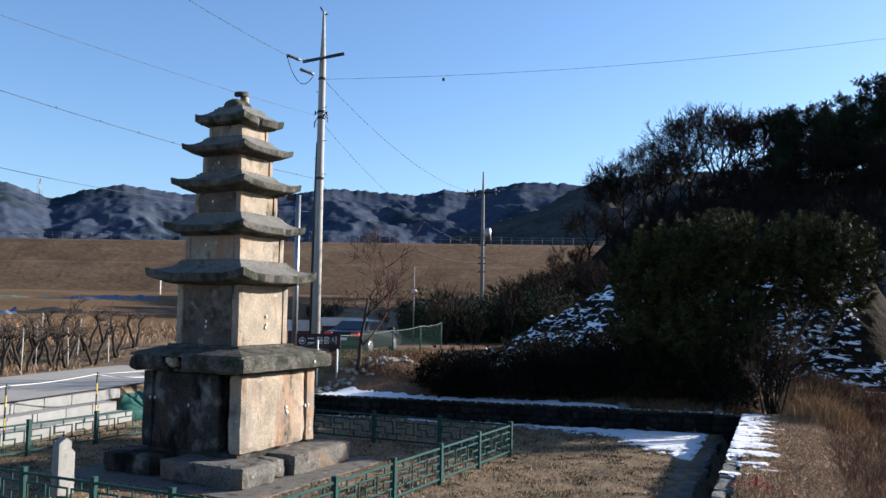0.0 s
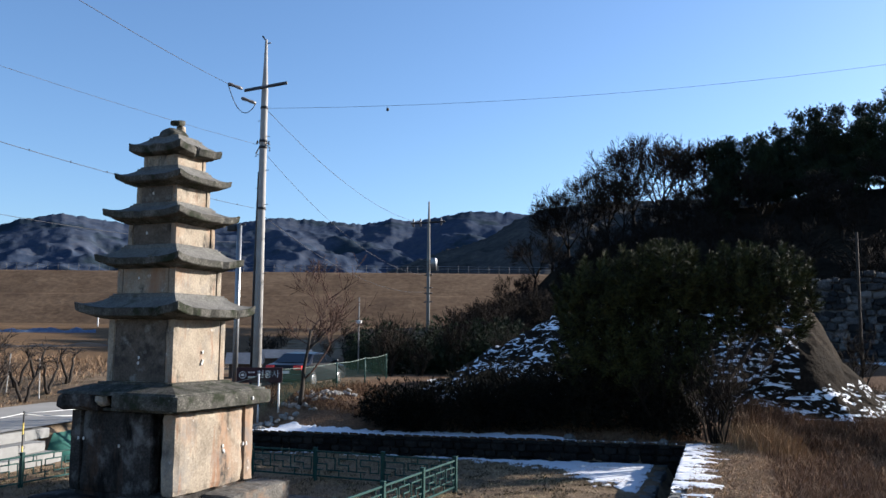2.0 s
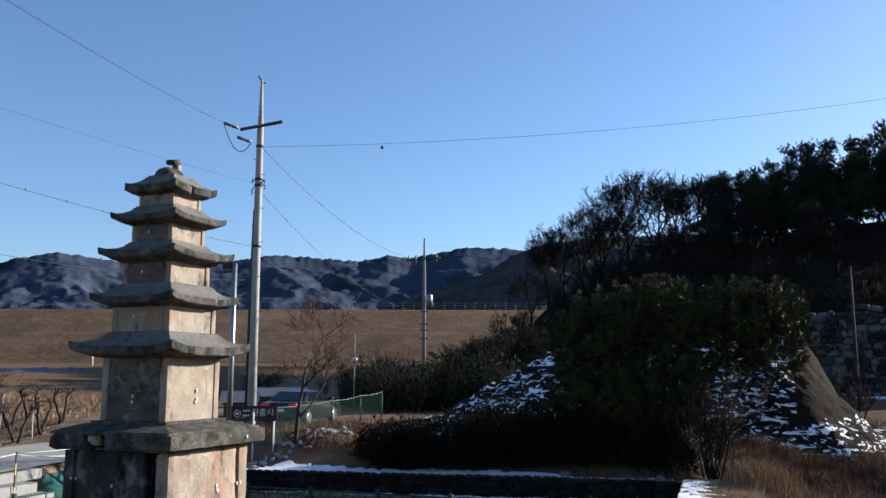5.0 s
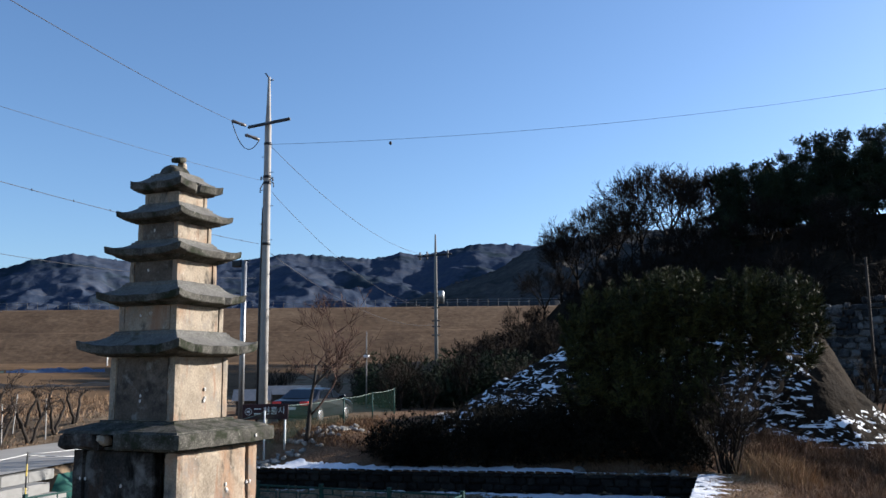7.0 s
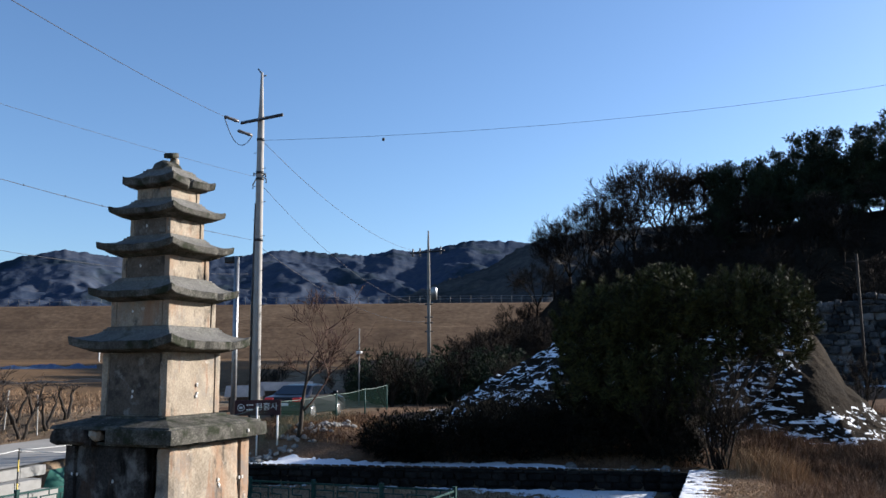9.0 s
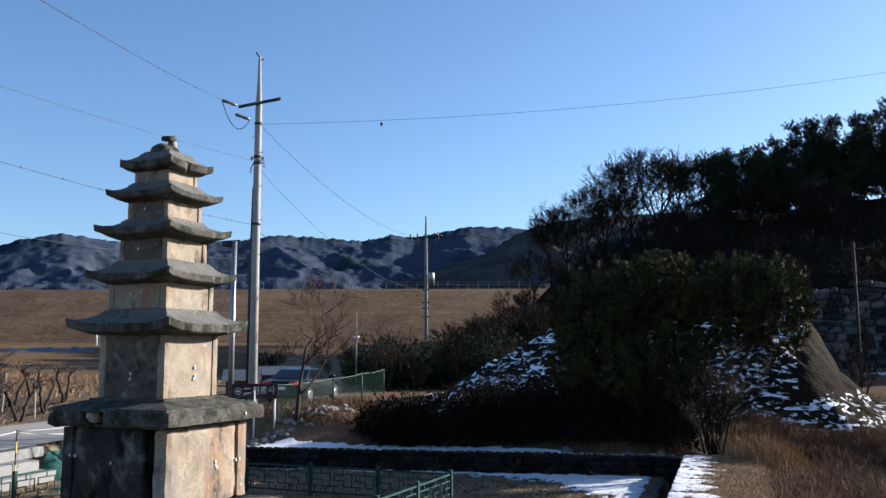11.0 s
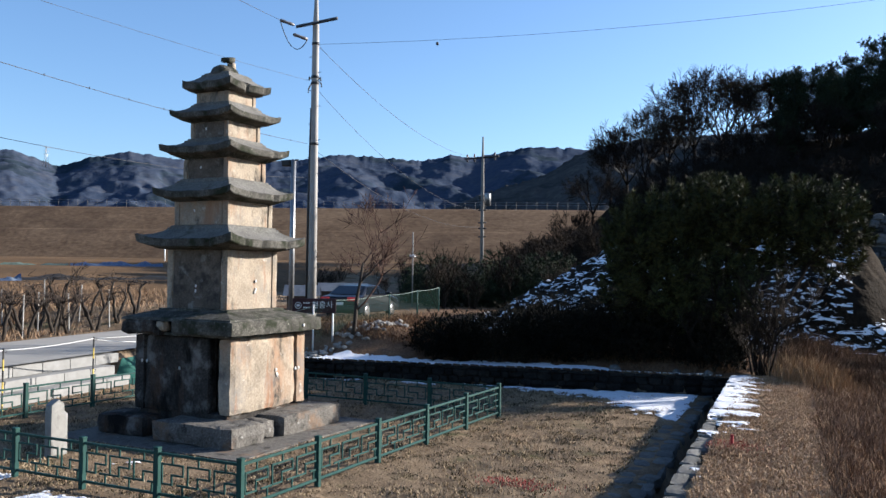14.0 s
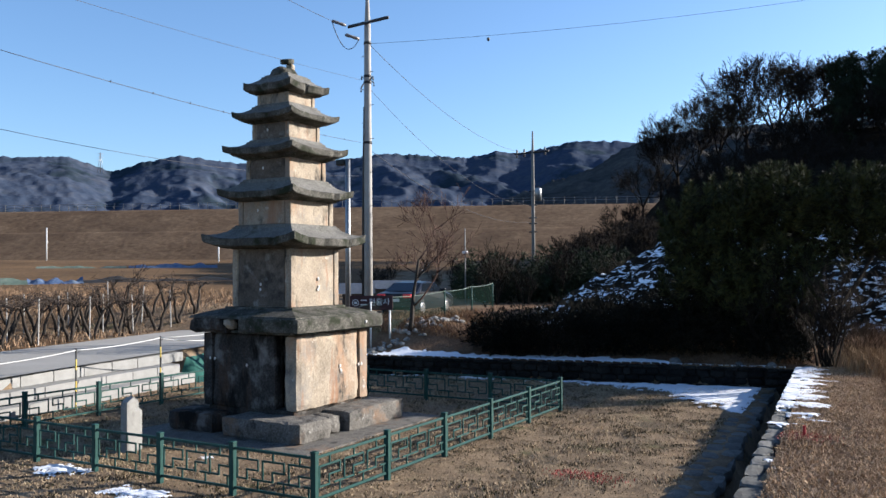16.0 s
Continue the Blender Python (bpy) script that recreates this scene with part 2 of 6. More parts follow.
def ground_z(x, y):
    u, v = road_uv(x, y)
    d_eye = math.hypot(x - EYE_XY[0], y - EYE_XY[1])
    n = 0.03 * noise.noise((x * 0.7, y * 0.7, 1.3))
    yr, xb = y_right(x), x_back(y)
    far = far_height(x, y)
    # terrace and lot behind the court
    rise = 0.46 + 0.78 * smooth01((y + 2) / 6)
    terr = WALL_Z - 0.03 + rise * smooth01((x - xb - 0.1) / 3.0) + 0.04 * noise.noise((x * 0.5, y * 0.5, 4))
    terr = terr + (far - terr) * smooth01((d_eye - 50) / 60)
    # outside the right wall
    bank = WALL_Z + 0.02 - 0.75 * smooth01((yr - 1.75 - y) / 3.0) + 0.05 * noise.noise((x * 0.4, y * 0.4, 8))
    bank = bank + (0.95 - bank) * smooth01((d_eye - 26) / 14)
    bank = bank + (far - bank) * smooth01((d_eye - 60) / 60)
    az = math.degrees(math.atan2(y - EYE_XY[1], x - EYE_XY[0]))
    bank += 1.6 * smooth01((d_eye - 38) / 18) * smooth01((3 - az) / 6) * (1 - smooth01((d_eye - 70) / 30))
    if y < yr - 0.25:
        z = bank if x < xb + 2 else bank + (terr - bank) * smooth01((y - yr + 4) / 4)
    elif x > xb + 0.25 and v < 0.6:
        z = terr
    elif v > 0.6:
        z = 0.96 + 0.03 * smooth01(v / 5)
        z = z + (terr - z) * max(smooth01((u - 9) / 5), (1 - smooth01((v - 0.6) / 1.2)) * smooth01((u - 2) / 3)) * (1 if x > xb else 0)
        z = z + (far - z) * smooth01((v - 9) / 12)
    elif v > -0.9:
        # bank beside the steps
        z = n + 0.98 * smooth01((v + 0.9) / 1.5) * smooth01((u - 0.3) / 0.5)
    else:
        z = n - (0.45 if 0.05 < y - yr < 0.62 else 0.0)
    if d_eye < 14:
        z = max(z, 2.25 - max(0.0, d_eye - 3) * 0.32) if d_eye < 10.3 else z
    return z


def axis_lines(lo, hi, step, far, grow=1.16):
    a = list(np.arange(lo, hi + 1e-6, step))
    s, p = step, hi
    up = []
    while p < far:
        s *= grow
        p += s
        up.append(p)
    s, p = step, lo
    dn = []
    while p > -far:
        s *= grow
        p -= s
        dn.append(p)
    return dn[::-1] + a + up


xs = axis_lines(-20, 34, 0.25, 2500)
ys = axis_lines(-24, 20, 0.25, 2500)
gv = [(x, y, ground_z(x, y)) for x in xs for y in ys]
ny = len(ys)
gf = [(i * ny + j, (i + 1) * ny + j, (i + 1) * ny + j + 1, i * ny + j + 1) for i in range(len(xs) - 1) for j in range(ny - 1)]
ground_mesh = mesh_from("ground", gv, gf, [M["lawn"], M["brush"], M["field"]], True)
idx = []
for i in range(len(xs) - 1):
    for j in range(ny - 1):
        x, y = (xs[i] + xs[i + 1]) / 2, (ys[j] + ys[j + 1]) / 2
        u, v = road_uv(x, y)
        wob = 1.2 * noise.noise((x * 0.4, y * 0.4, 2))
        if v > 3 and (u < 4 or v > 12) or math.hypot(x, y) > 70:
            idx.append(2)
        elif x > x_back(y) + 0.3 + wob * 0.3 and v < 3 or y < y_right(x) - 2.4 + wob * 0.3:
            idx.append(1)
        else:
            idx.append(0)
ground_mesh.polygons.foreach_set("material_index", idx)
ground = tagged(new("ground", ground_mesh), "dry winter lawn and brown brushy ground", "ground", kind="structure")

# ---- dam ----
def dam():
    ax, ay = 146.0 - 12, 141.0 - 10
    dx, dy = 0.393, -0.9195
    nx, ny_ = -dy, dx            # away from the viewer
    prof = [(-46, 4.0), (-40, 6.2), (-22, 12.2), (-20.5, 12.5), (-3, 18.2), (0, 18.7), (8, 18.7), (40, 6)]
    vs, fs = [], []
    ts = [-700 + 20 * k for k in range(64)]
    for t in ts:
        for o, z in prof:
            wob = 0.5 * noise.noise((t * 0.02, o * 0.1, 0)) if 0 > o > -46 else 0
            vs.append((ax + dx * t + nx * (o + wob), ay + dy * t + ny_ * (o + wob), z))
    m = len(prof)
    for a in range(len(ts) - 1):
        for b in range(m - 1):
            fs.append((a * m + b, (a + 1) * m + b, (a + 1) * m + b + 1, a * m + b + 1))
    ob = new("dam_embankment", mesh_from("dam_embankment", vs, fs, M["dam_grass"]))
    tagged(ob, "long earth dam embankment covered in dry brown grass", "embankment", kind="structure")
    return (ax, ay, dx, dy)


DAM = dam()


# ---- mountains ----
def ridge(name, table, dist, depth, mat, label, seed, jag, cell):
    """A range whose skyline is given as (azimuth in degrees, rise per metre) seen from the court; spurs and gullies run down from it."""
    az = [a for a, _ in table]
    el = [e for _, e in table]
    cols = sorted({round(az[0] + 2.0 * k, 3) for k in range(int((az[-1] - az[0]) / 2) + 1)} | {round(-4 + 0.13 * k, 3) for k in range(524) if az[0] < -4 + 0.13 * k < az[-1]} | {az[-1]})
    vs, fs = [], []
    rows = 72
    for a in cols:
        e = float(np.interp(a, az, el))
        rough = jag * dist * (noise.noise((a * 2.1, seed, 0)) + 0.5 * noise.noise((a * 6.0, seed, 3)) + 0.4 * noise.noise((a * 17.0, seed, 5)) + 0.3 * noise.noise((a * 37.0, seed, 7)))
        top = e * dist + 3.9
        ca, sa = math.cos(radians(a)), math.sin(radians(a))
        for k in range(rows):
            f = k / (rows - 1)
            r = dist - depth * (1 - f)
            x, y = EYE_XY[0] + r * ca, EYE_XY[1] + r * sa
            wx = x + cell * 0.35 * noise.noise((x / cell, y / cell, seed + 5))
            wy = y + cell * 0.35 * noise.noise((x / cell, y / cell, seed + 11))
            gully = abs(noise.noise((wx / cell, wy / cell, seed))) + 0.5 * abs(noise.noise((wx / cell * 2.3, wy / cell * 2.3, seed + 1))) + 0.22 * abs(noise.noise((wx / cell * 5.3, wy / cell * 5.3, seed + 2)))
            z = top * (0.12 + 0.88 * f ** 0.95) + top * 0.25 * (0.36 - gully) * (1 - f ** 3) * min(1.0, f * 3 + 0.2)
            z += 2.4 * noise.noise((x * 0.11, y * 0.11, seed)) * (1 - f ** 6)
            z = min(z, 3.9 + e * r * (0.90 + 0.1 * f ** 2)) + rough * f ** 12
            vs.append((x, y, z))
    for i in range(len(cols) - 1):
        for k in range(rows - 1):
            fs.append((i * rows + k, i * rows + k + 1, (i + 1) * rows + k + 1, (i + 1) * rows + k))
    return tagged(new(name, mesh_from(name, vs, fs, mat, True)), label, "mountains", kind="structure")


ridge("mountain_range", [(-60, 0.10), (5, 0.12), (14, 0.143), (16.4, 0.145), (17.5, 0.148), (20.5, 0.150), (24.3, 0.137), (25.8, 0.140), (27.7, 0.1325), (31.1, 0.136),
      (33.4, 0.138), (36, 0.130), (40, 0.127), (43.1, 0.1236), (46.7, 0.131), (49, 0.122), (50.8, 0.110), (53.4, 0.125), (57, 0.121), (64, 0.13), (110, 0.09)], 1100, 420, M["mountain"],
      "distant wooded mountain range with blue haze in its colour", 3.0, 0.0020, 190)


# ---- wooded hill ----
HILL = [(-60, 0.10), (-30, 0.12), (-24, 0.11), (-18, 0.12), (-13, 0.14), (-8.5, 0.163), (-7, 0.163), (-3, 0.158), (1, 0.146), (5, 0.140), (9, 0.130), (11, 0.114), (13, 0.095), (15, 0.080), (16.3, 0.055), (17.3, 0.02), (18.3, -0.02), (19.6, -0.03), (24, -0.03)]


def hill_z(x, y):
    a = math.degrees(math.atan2(y - EYE_XY[1], x - EYE_XY[0]))
    d = math.hypot(x - EYE_XY[0], y - EYE_XY[1])
    e = float(np.interp(a, [p for p, _ in HILL], [q for _, q in HILL]))
    top = e * 128
    start = 52 + 26 * smooth01((a - 2) / 14) - 5 * smooth01((-9 - a) / 4)
    f = smooth01((d - start) / (128 - start))
    z = 0.6 + (top + 3.2) * f * (1.0 if d < 128 else 1.0) + 1.1 * f * noise.noise((x * 0.07, y * 0.07, 2))
    return z if d <= 128 else z - (d - 128) * 0.12


def hill():
    vs, fs = [], []
    A = [(-60 + 84 * i / 170) for i in range(171)]
    R = [39 + 2.6 * k for k in range(60)]
    for a in A:
        for r in R:
            x, y = EYE_XY[0] + r * math.cos(radians(a)), EYE_XY[1] + r * math.sin(radians(a))
            vs.append((x, y, hill_z(x, y)))
    m = len(R)
    for i in range(len(A) - 1):
        for k in range(m - 1):
            fs.append((i * m + k, (i + 1) * m + k, (i + 1) * m + k + 1, i * m + k + 1))
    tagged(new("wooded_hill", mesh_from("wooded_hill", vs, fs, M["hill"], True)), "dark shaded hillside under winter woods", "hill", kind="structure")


hill()

ridge("foothill", [(-10, 0.15), (8, 0.16), (13, 0.158), (15.9, 0.150), (17.8, 0.136), (19.4, 0.117), (22.4, 0.102), (25.1, 0.084), (27, 0.07), (30, 0.05), (34, 0.0)], 560, 220, M["foothill"],
      "brown and green wooded foothill behind the dam", 8.0, 0.0035, 80)


# ---- stone helpers ----
def rough_block(lo, hi, bevel=0.05, amp=0.02, seed=0.0, cuts=None, freq=2.2):
    """A worn stone: gridded box with rounded edges and uneven faces."""
    size = [b - a for a, b in zip(lo, hi)]
    n = cuts or [max(2, min(14, int(s / 0.16))) for s in size]
    bm = bmesh.new()
    grid = {}

    def vert(i, j, k):
        key = (i, j, k)
        if key not in grid:
            q = []
            for a, (idx_, nn) in enumerate(zip(key, n)):
                # rows close to the edges, so that the rounding stays narrow
                f = idx_ / nn
                q.append(lo[a] + size[a] * f)
            p = Vector(q)
            ins = [min(p[a] - lo[a], hi[a] - p[a]) for a in range(3)]
            on = [a for a in range(3) if ins[a] < 1e-6]
            if len(on) >= 2:
                c = Vector([(lo[a] + hi[a]) / 2 for a in range(3)])
                for a in on:
                    p[a] += (1 if p[a] < c[a] else -1) * bevel * (0.35 if len(on) == 2 else 0.5) * (1 + 0.9 * noise.noise((p.x * 3 + seed, p.y * 3, p.z * 3)))
            d = Vector((noise.noise((p.x * freq + seed, p.y * freq, p.z * freq)), noise.noise((p.x * freq, p.y * freq + seed + 7, p.z * freq)), noise.noise((p.x * freq, p.y * freq, p.z * freq + seed + 13))))
            e = Vector((noise.noise((p.x * 8 + seed, p.y * 8, p.z * 8)), noise.noise((p.x * 8, p.y * 8 + seed, p.z * 8)), noise.noise((p.x * 8, p.y * 8, p.z * 8 + seed))))
            grid[key] = bm.verts.new(p + d * amp + e * amp * 0.4)
        return grid[key]

    for a in range(3):
        b, c = (a + 1) % 3, (a + 2) % 3
        for side in (0, n[a]):
            for i in range(n[b]):
                for j in range(n[c]):
                    def k_(ii, jj):
                        key = [0, 0, 0]
                        key[a], key[b], key[c] = side, ii, jj
                        return vert(*key)
                    q = [k_(i, j), k_(i + 1, j), k_(i + 1, j + 1), k_(i, j + 1)]
                    bm.faces.new(q if side else q[::-1])
    return bm


def roof_bm(b, z_low, W, z_tip, bt, z_top, lift=0.11, th=0.13, seed=0.0, worn=0.0):
    """Square roof stone: corbelled underside, thin eave with lifted corners, concave upper slope, ledge for the next storey."""
    zm = z_tip - lift - th          # eave underside at mid side
    reach = W * 0.80
    steps = 4
    rings = [(b * 0.6, z_low, 0)]
    for k in range(steps):
        w = b + 0.03 + (reach - b - 0.03) * k / (steps - 1)
        z0 = z_low + (zm - 0.012 - z_low) * k / steps
        z1 = z_low + (zm - 0.012 - z_low) * (k + 1) / steps
        rings += [(w, z0 + 0.004, 0.12 * k / steps), (w + 0.006, z1, 0.3 * k / steps)]
    rings += [(W - 0.05, zm, 0.9), (W - 0.02, zm + 0.008, 1), (W, zm + 0.03, 1), (W + 0.012, zm + th - 0.012, 1.06), (W - 0.012, zm + th, 1.06)]
    for f in (0.12, 0.25, 0.4, 0.55, 0.7, 0.85, 0.95):
        w = W + (bt + 0.10 - W) * f
        z = zm + th + (z_top - 0.09 - zm - th) * (f ** 1.55)
        rings.append((w, z, (1 - f) ** 1.8))
    rings += [(bt + 0.095, z_top - 0.085, 0), (bt + 0.09, z_top - 0.045, 0), (bt + 0.045, z_top - 0.04, 0), (bt + 0.04, z_top, 0), (bt * 0.5, z_top + 0.001, 0)]
    N = 22
    bm = bmesh.new()
    rows = []
    for ri, (w, z, lf) in enumerate(rings):
        row = []
        for side in range(4):
            for k in range(N):
                s = -1 + 2 * k / N
                x, y = [(s, -1), (1, s), (-s, 1), (-1, -s)][side]
                zz = z + lift * lf * abs(s) ** 3.8
                flare = 1 + 0.02 * lf * abs(s) ** 6
                p = Vector((x * w * flare, y * w * flare, zz))
                d = noise.noise((p.x * 4 + seed, p.y * 4, p.z * 4)) * 0.010 + noise.noise((p.x * 11 + seed, p.y * 11, p.z * 11)) * 0.008
                chip = max(0.0, noise.noise((p.x * 5.3 + seed, p.y * 5.3, 2.0)) - 0.22) * (0.10 + worn)
                chip += max(0.0, noise.noise((p.x * 2.3 + seed, p.y * 2.3, 5.0)) - 0.1) * worn
                if lf > 0.5:
                    p.x *= 1 - chip
                    p.y *= 1 - chip
                    p.z -= chip * 0.25
                p.z += d
                p.x += d * 0.8
                p.y += d * 0.8
                row.append(bm.verts.new(p))
        rows.append(row)
    m = 4 * N
    for ri, (a, c) in enumerate(zip(rows, rows[1:])):
        for k in range(m):
            f = bm.faces.new((a[k], a[(k + 1) % m], c[(k + 1) % m], c[k]))
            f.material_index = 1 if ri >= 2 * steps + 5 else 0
    bm.faces.new(rows[0][::-1])
    bm.faces.new(rows[-1])
    return bm


def blob_bm(r, sx=1, sy=1, sz=1, amp=0.25, seed=0.0, sub=2, at=(0, 0, 0)):
    bm = bmesh.new()
    bmesh.ops.create_icosphere(bm, subdivisions=sub, radius=r)
    for v in bm.verts:
        f = 1 + amp * noise.noise(v.co / r * 1.3 + Vector((seed, seed * 2, 0)))
        v.co = Vector((v.co.x * sx * f + at[0], v.co.y * sy * f + at[1], v.co.z * sz * f + at[2]))
    return bm


# ---- pagoda ----
def pagoda():
    P = thing("stone_pagoda", (0, 0, 0), "five-storey weathered granite pagoda on a cracked stone base", "pagoda")
    st, rf, bs = M["stone"], M["stone_roof"], M["stone_base"]
    part("apron", rough_block((-2.75, -2.85, -0.15), (2.75, 2.6, 0.045), 0.03, 0.012, 3, (16, 16, 2)), bs, P, "flat paving stone under the base")
    # plinth of split blocks
    part("plinth_block", rough_block((-2.12, -2.16, 0.03), (-0.98, 0.15, 0.50), 0.07, 0.035, 1), bs, P)
    part("plinth_block", rough_block((-0.88, -1.98, 0.03), (-0.36, -1.2, 0.47), 0.10, 0.05, 5), bs, P, "displaced broken block")
    part("plinth_block", rough_block((-0.28, -2.14, 0.03), (2.12, -1.1, 0.52), 0.06, 0.03, 9), bs, P)
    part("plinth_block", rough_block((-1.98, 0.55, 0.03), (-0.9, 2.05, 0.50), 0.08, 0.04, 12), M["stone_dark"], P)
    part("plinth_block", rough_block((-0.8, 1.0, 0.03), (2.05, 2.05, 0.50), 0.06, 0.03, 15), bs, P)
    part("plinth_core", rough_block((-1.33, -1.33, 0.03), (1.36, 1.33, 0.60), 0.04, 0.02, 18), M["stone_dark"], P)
    # base body: slabs with an open, broken front corner
    part("base_panel", rough_block((-1.36, -1.43, 0.58), (1.10, -1.05, 2.34), 0.09, 0.022, 21, (14, 4, 12)), st, P, "split granite slab with a chipped edge")
    part("corner_pillar", rough_block((1.125, -1.45, 0.60), (1.45, -1.06, 2.34), 0.03, 0.010, 23), st, P)
    part("base_panel", rough_block((-1.38, -0.80, 0.58), (-1.02, 1.12, 2.34), 0.06, 0.02, 25, (4, 12, 12)), M["stone_dark"], P, "stained granite slab with shade in its colour")
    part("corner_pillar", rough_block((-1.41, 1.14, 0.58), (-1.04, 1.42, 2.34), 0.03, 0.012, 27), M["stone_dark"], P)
    part("base_panel", rough_block((-1.02, 1.05, 0.58), (1.42, 1.40, 2.34), 0.05, 0.02, 28), st, P)
    part("base_panel", rough_block((1.05, -1.04, 0.58), (1.42, 1.04, 2.34), 0.05, 0.02, 29), st, P)
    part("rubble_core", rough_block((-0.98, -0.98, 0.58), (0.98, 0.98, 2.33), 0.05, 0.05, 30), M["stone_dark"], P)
    # cover stones
    part("cover_stone", rough_block((-1.70, -1.74, 2.40), (1.74, 0.05, 2.74), 0.04, 0.014, 33, (18, 10, 4)), rf, P, "broken cover stone with a dark gap")
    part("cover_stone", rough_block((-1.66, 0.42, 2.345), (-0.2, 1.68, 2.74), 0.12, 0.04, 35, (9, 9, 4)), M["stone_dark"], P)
    part("cover_stone", rough_block((-0.15, 0.10, 2.345), (1.70, 1.70, 2.74), 0.08, 0.03, 37, (10, 9, 4)), rf, P)
    part("cover_chip", rough_block((-1.69, 0.30, 2.42), (-1.40, 0.58, 2.68), 0.12, 0.05, 38), M["stone"], P, "pale fresh break on the cover stone")
    part("cover_rebate", rough_block((-1.50, -1.55, 2.345), (1.55, 1.50, 2.42), 0.02, 0.010, 39, (14, 14, 2)), rf, P, "recessed moulding under the cover stone")
    # sloping upper course of the cover, then the storeys
    bm = bmesh.new()
    rows = []
    for w, z in ((1.66, 2.70), (1.62, 2.765), (1.12, 2.90), (1.06, 2.905), (1.05, 2.955), (0.6, 2.957)):
        row = []
        for side in range(4):
            for k in range(10):
                s = -1 + 2 * k / 10
                x, y = [(s, -1), (1, s), (-s, 1), (-1, -s)][side]
                n_ = 0.012 * noise.noise((x * w * 4, y * w * 4, z * 4))
                row.append(bm.verts.new((x * w + n_, y * w + n_, z + n_)))
        rows.append(row)
    for a, c in zip(rows, rows[1:]):
        for k in range(40):
            bm.faces.new((a[k], a[(k + 1) % 40], c[(k + 1) % 40], c[k]))
    bm.faces.new(rows[-1])
    part("cover_slope", bm, rf, P)
    tiers = [(0.93, 2.955, 4.36, 1.43, 4.74, 0.85, 4.95), (0.835, 4.95, 5.53, 1.175, 5.86, 0.71, 6.08), (0.70, 6.08, 6.57, 1.08, 6.92, 0.60, 7.07),
             (0.60, 7.07, 7.47, 0.925, 7.765, 0.51, 7.95), (0.51, 7.95, 8.22, 0.745, 8.50, 0.34, 8.72)]
    for i, (h, z0, z1, W, zt, bt, z2) in enumerate(tiers):
        p = 0.155 * h / 0.93 + 0.02
        part("storey_wall", rough_block((-h + 0.022, -h + 0.024, z0), (h - p - 0.016, h - 0.024, z1), 0.012, 0.006, 40 + i, (8, 8, 6)), st, P)
        part("corner_pillar", rough_block((h - p, -h, z0), (h, -h + p * 1.6, z1), 0.014, 0.005, 50 + i), st, P)
        part("corner_pillar", rough_block((-h, h - p, z0), (-h + p, h, z1), 0.014, 0.005, 60 + i), st, P)
        if i < 2:
            part("corner_pillar", rough_block((-h, -h, z0), (-h + p, -h + p, z1), 0.014, 0.005, 65 + i), st, P)
        part("storey_back", rough_block((h - p - 0.02, -h + p * 1.6 + 0.008, z0), (h - 0.01, h - 0.01, z1), 0.01, 0.005, 70 + i), st, P)
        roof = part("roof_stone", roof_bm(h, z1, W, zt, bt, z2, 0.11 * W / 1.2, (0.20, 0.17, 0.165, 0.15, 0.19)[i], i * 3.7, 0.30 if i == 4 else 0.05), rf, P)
        # second slot: upper slope coloured as lit, eave and underside stay dark
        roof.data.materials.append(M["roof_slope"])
        # panel on the face turned from the sun; darker stone carries its shade
        part("side_panel", rough_block((-h + 0.004, -h + p * 1.25, z0 + 0.01), (-h + 0.06, h - p - 0.02, z1 - 0.01), 0.012, 0.006, 75 + i, (2, 8, 6)), (M["stone_brown"], st, M["stone_brown"], M["stone_brown"], st)[i], P, ("dark mottled side panel", "", "brown stained side panel with shade in its colour", "brown stained side panel with shade in its colour", "")[i])
    part("finial_base", blob_bm(0.36, 1.0, 1.0, 0.62, 0.22, 3, 3, (-0.05, 0.03, 8.74)), rf, P, "worn bun-shaped finial stone")
    part("finial_shaft", rough_block((0.0, -0.17, 8.78), (0.15, 0.03, 9.04), 0.03, 0.012, 80, (3, 3, 4)), st, P, "pale broken finial shaft")
    bm = rough_block((-0.15, -0.14, -0.07), (0.15, 0.12, 0.07), 0.04, 0.015, 83, (4, 4, 3))
    bm.transform(pose(-0.03, -0.04, 9.09, 5, -14, 10))
    part("finial_tip", bm, rf, P, "dark tilted block broken from the finial")
    # pale mortar plugs
    for x, y, z in ((0.28, -1.452, 1.50), (0.30, -1.452, 1.40), (0.33, -1.45, 1.36), (1.06, -1.448, 1.46), (1.16, -1.466, 1.46), (0.10, -0.93, 3.62), (0.11, -0.93, 3.42), (0.08, -0.93, 3.36),
                    (0.95, -1.765, 2.55), (-1.40, 0.03, 1.6)):
        part("mortar_plug", blob_bm(0.035, 1, 0.5, 1.25, 0.5, x * 9 + z, 2, (x, y, z)), M["patch"], P)
    for y, z in ((0.02, 3.5), (0.03, 3.38), (1.2, 1.72), (1.05, 1.72), (0.2, 5.3), (0.15, 6.35), (0.1, 7.3)):
        h = {3: 0.925, 1: 1.40, 5: 0.828, 6: 0.695, 7: 0.595}[int(z)]
        part("mortar_plug", blob_bm(0.03, 0.4, 1, 1.3, 0.4, y * 7 + z, 2, (-h, y, z)), M["patch"], P)
    return P


pagoda()


# ---- court walls of fieldstones ----
def stone_piece(name, seed):
    bm = rough_block((-0.5, -0.5, -0.5), (0.5, 0.5, 0.5), 0.22, 0.07, seed, (3, 3, 3), 1.5)
    me = bpy.data.meshes.new(name)
    bm.to_mesh(me)
    bm.free()
    return me


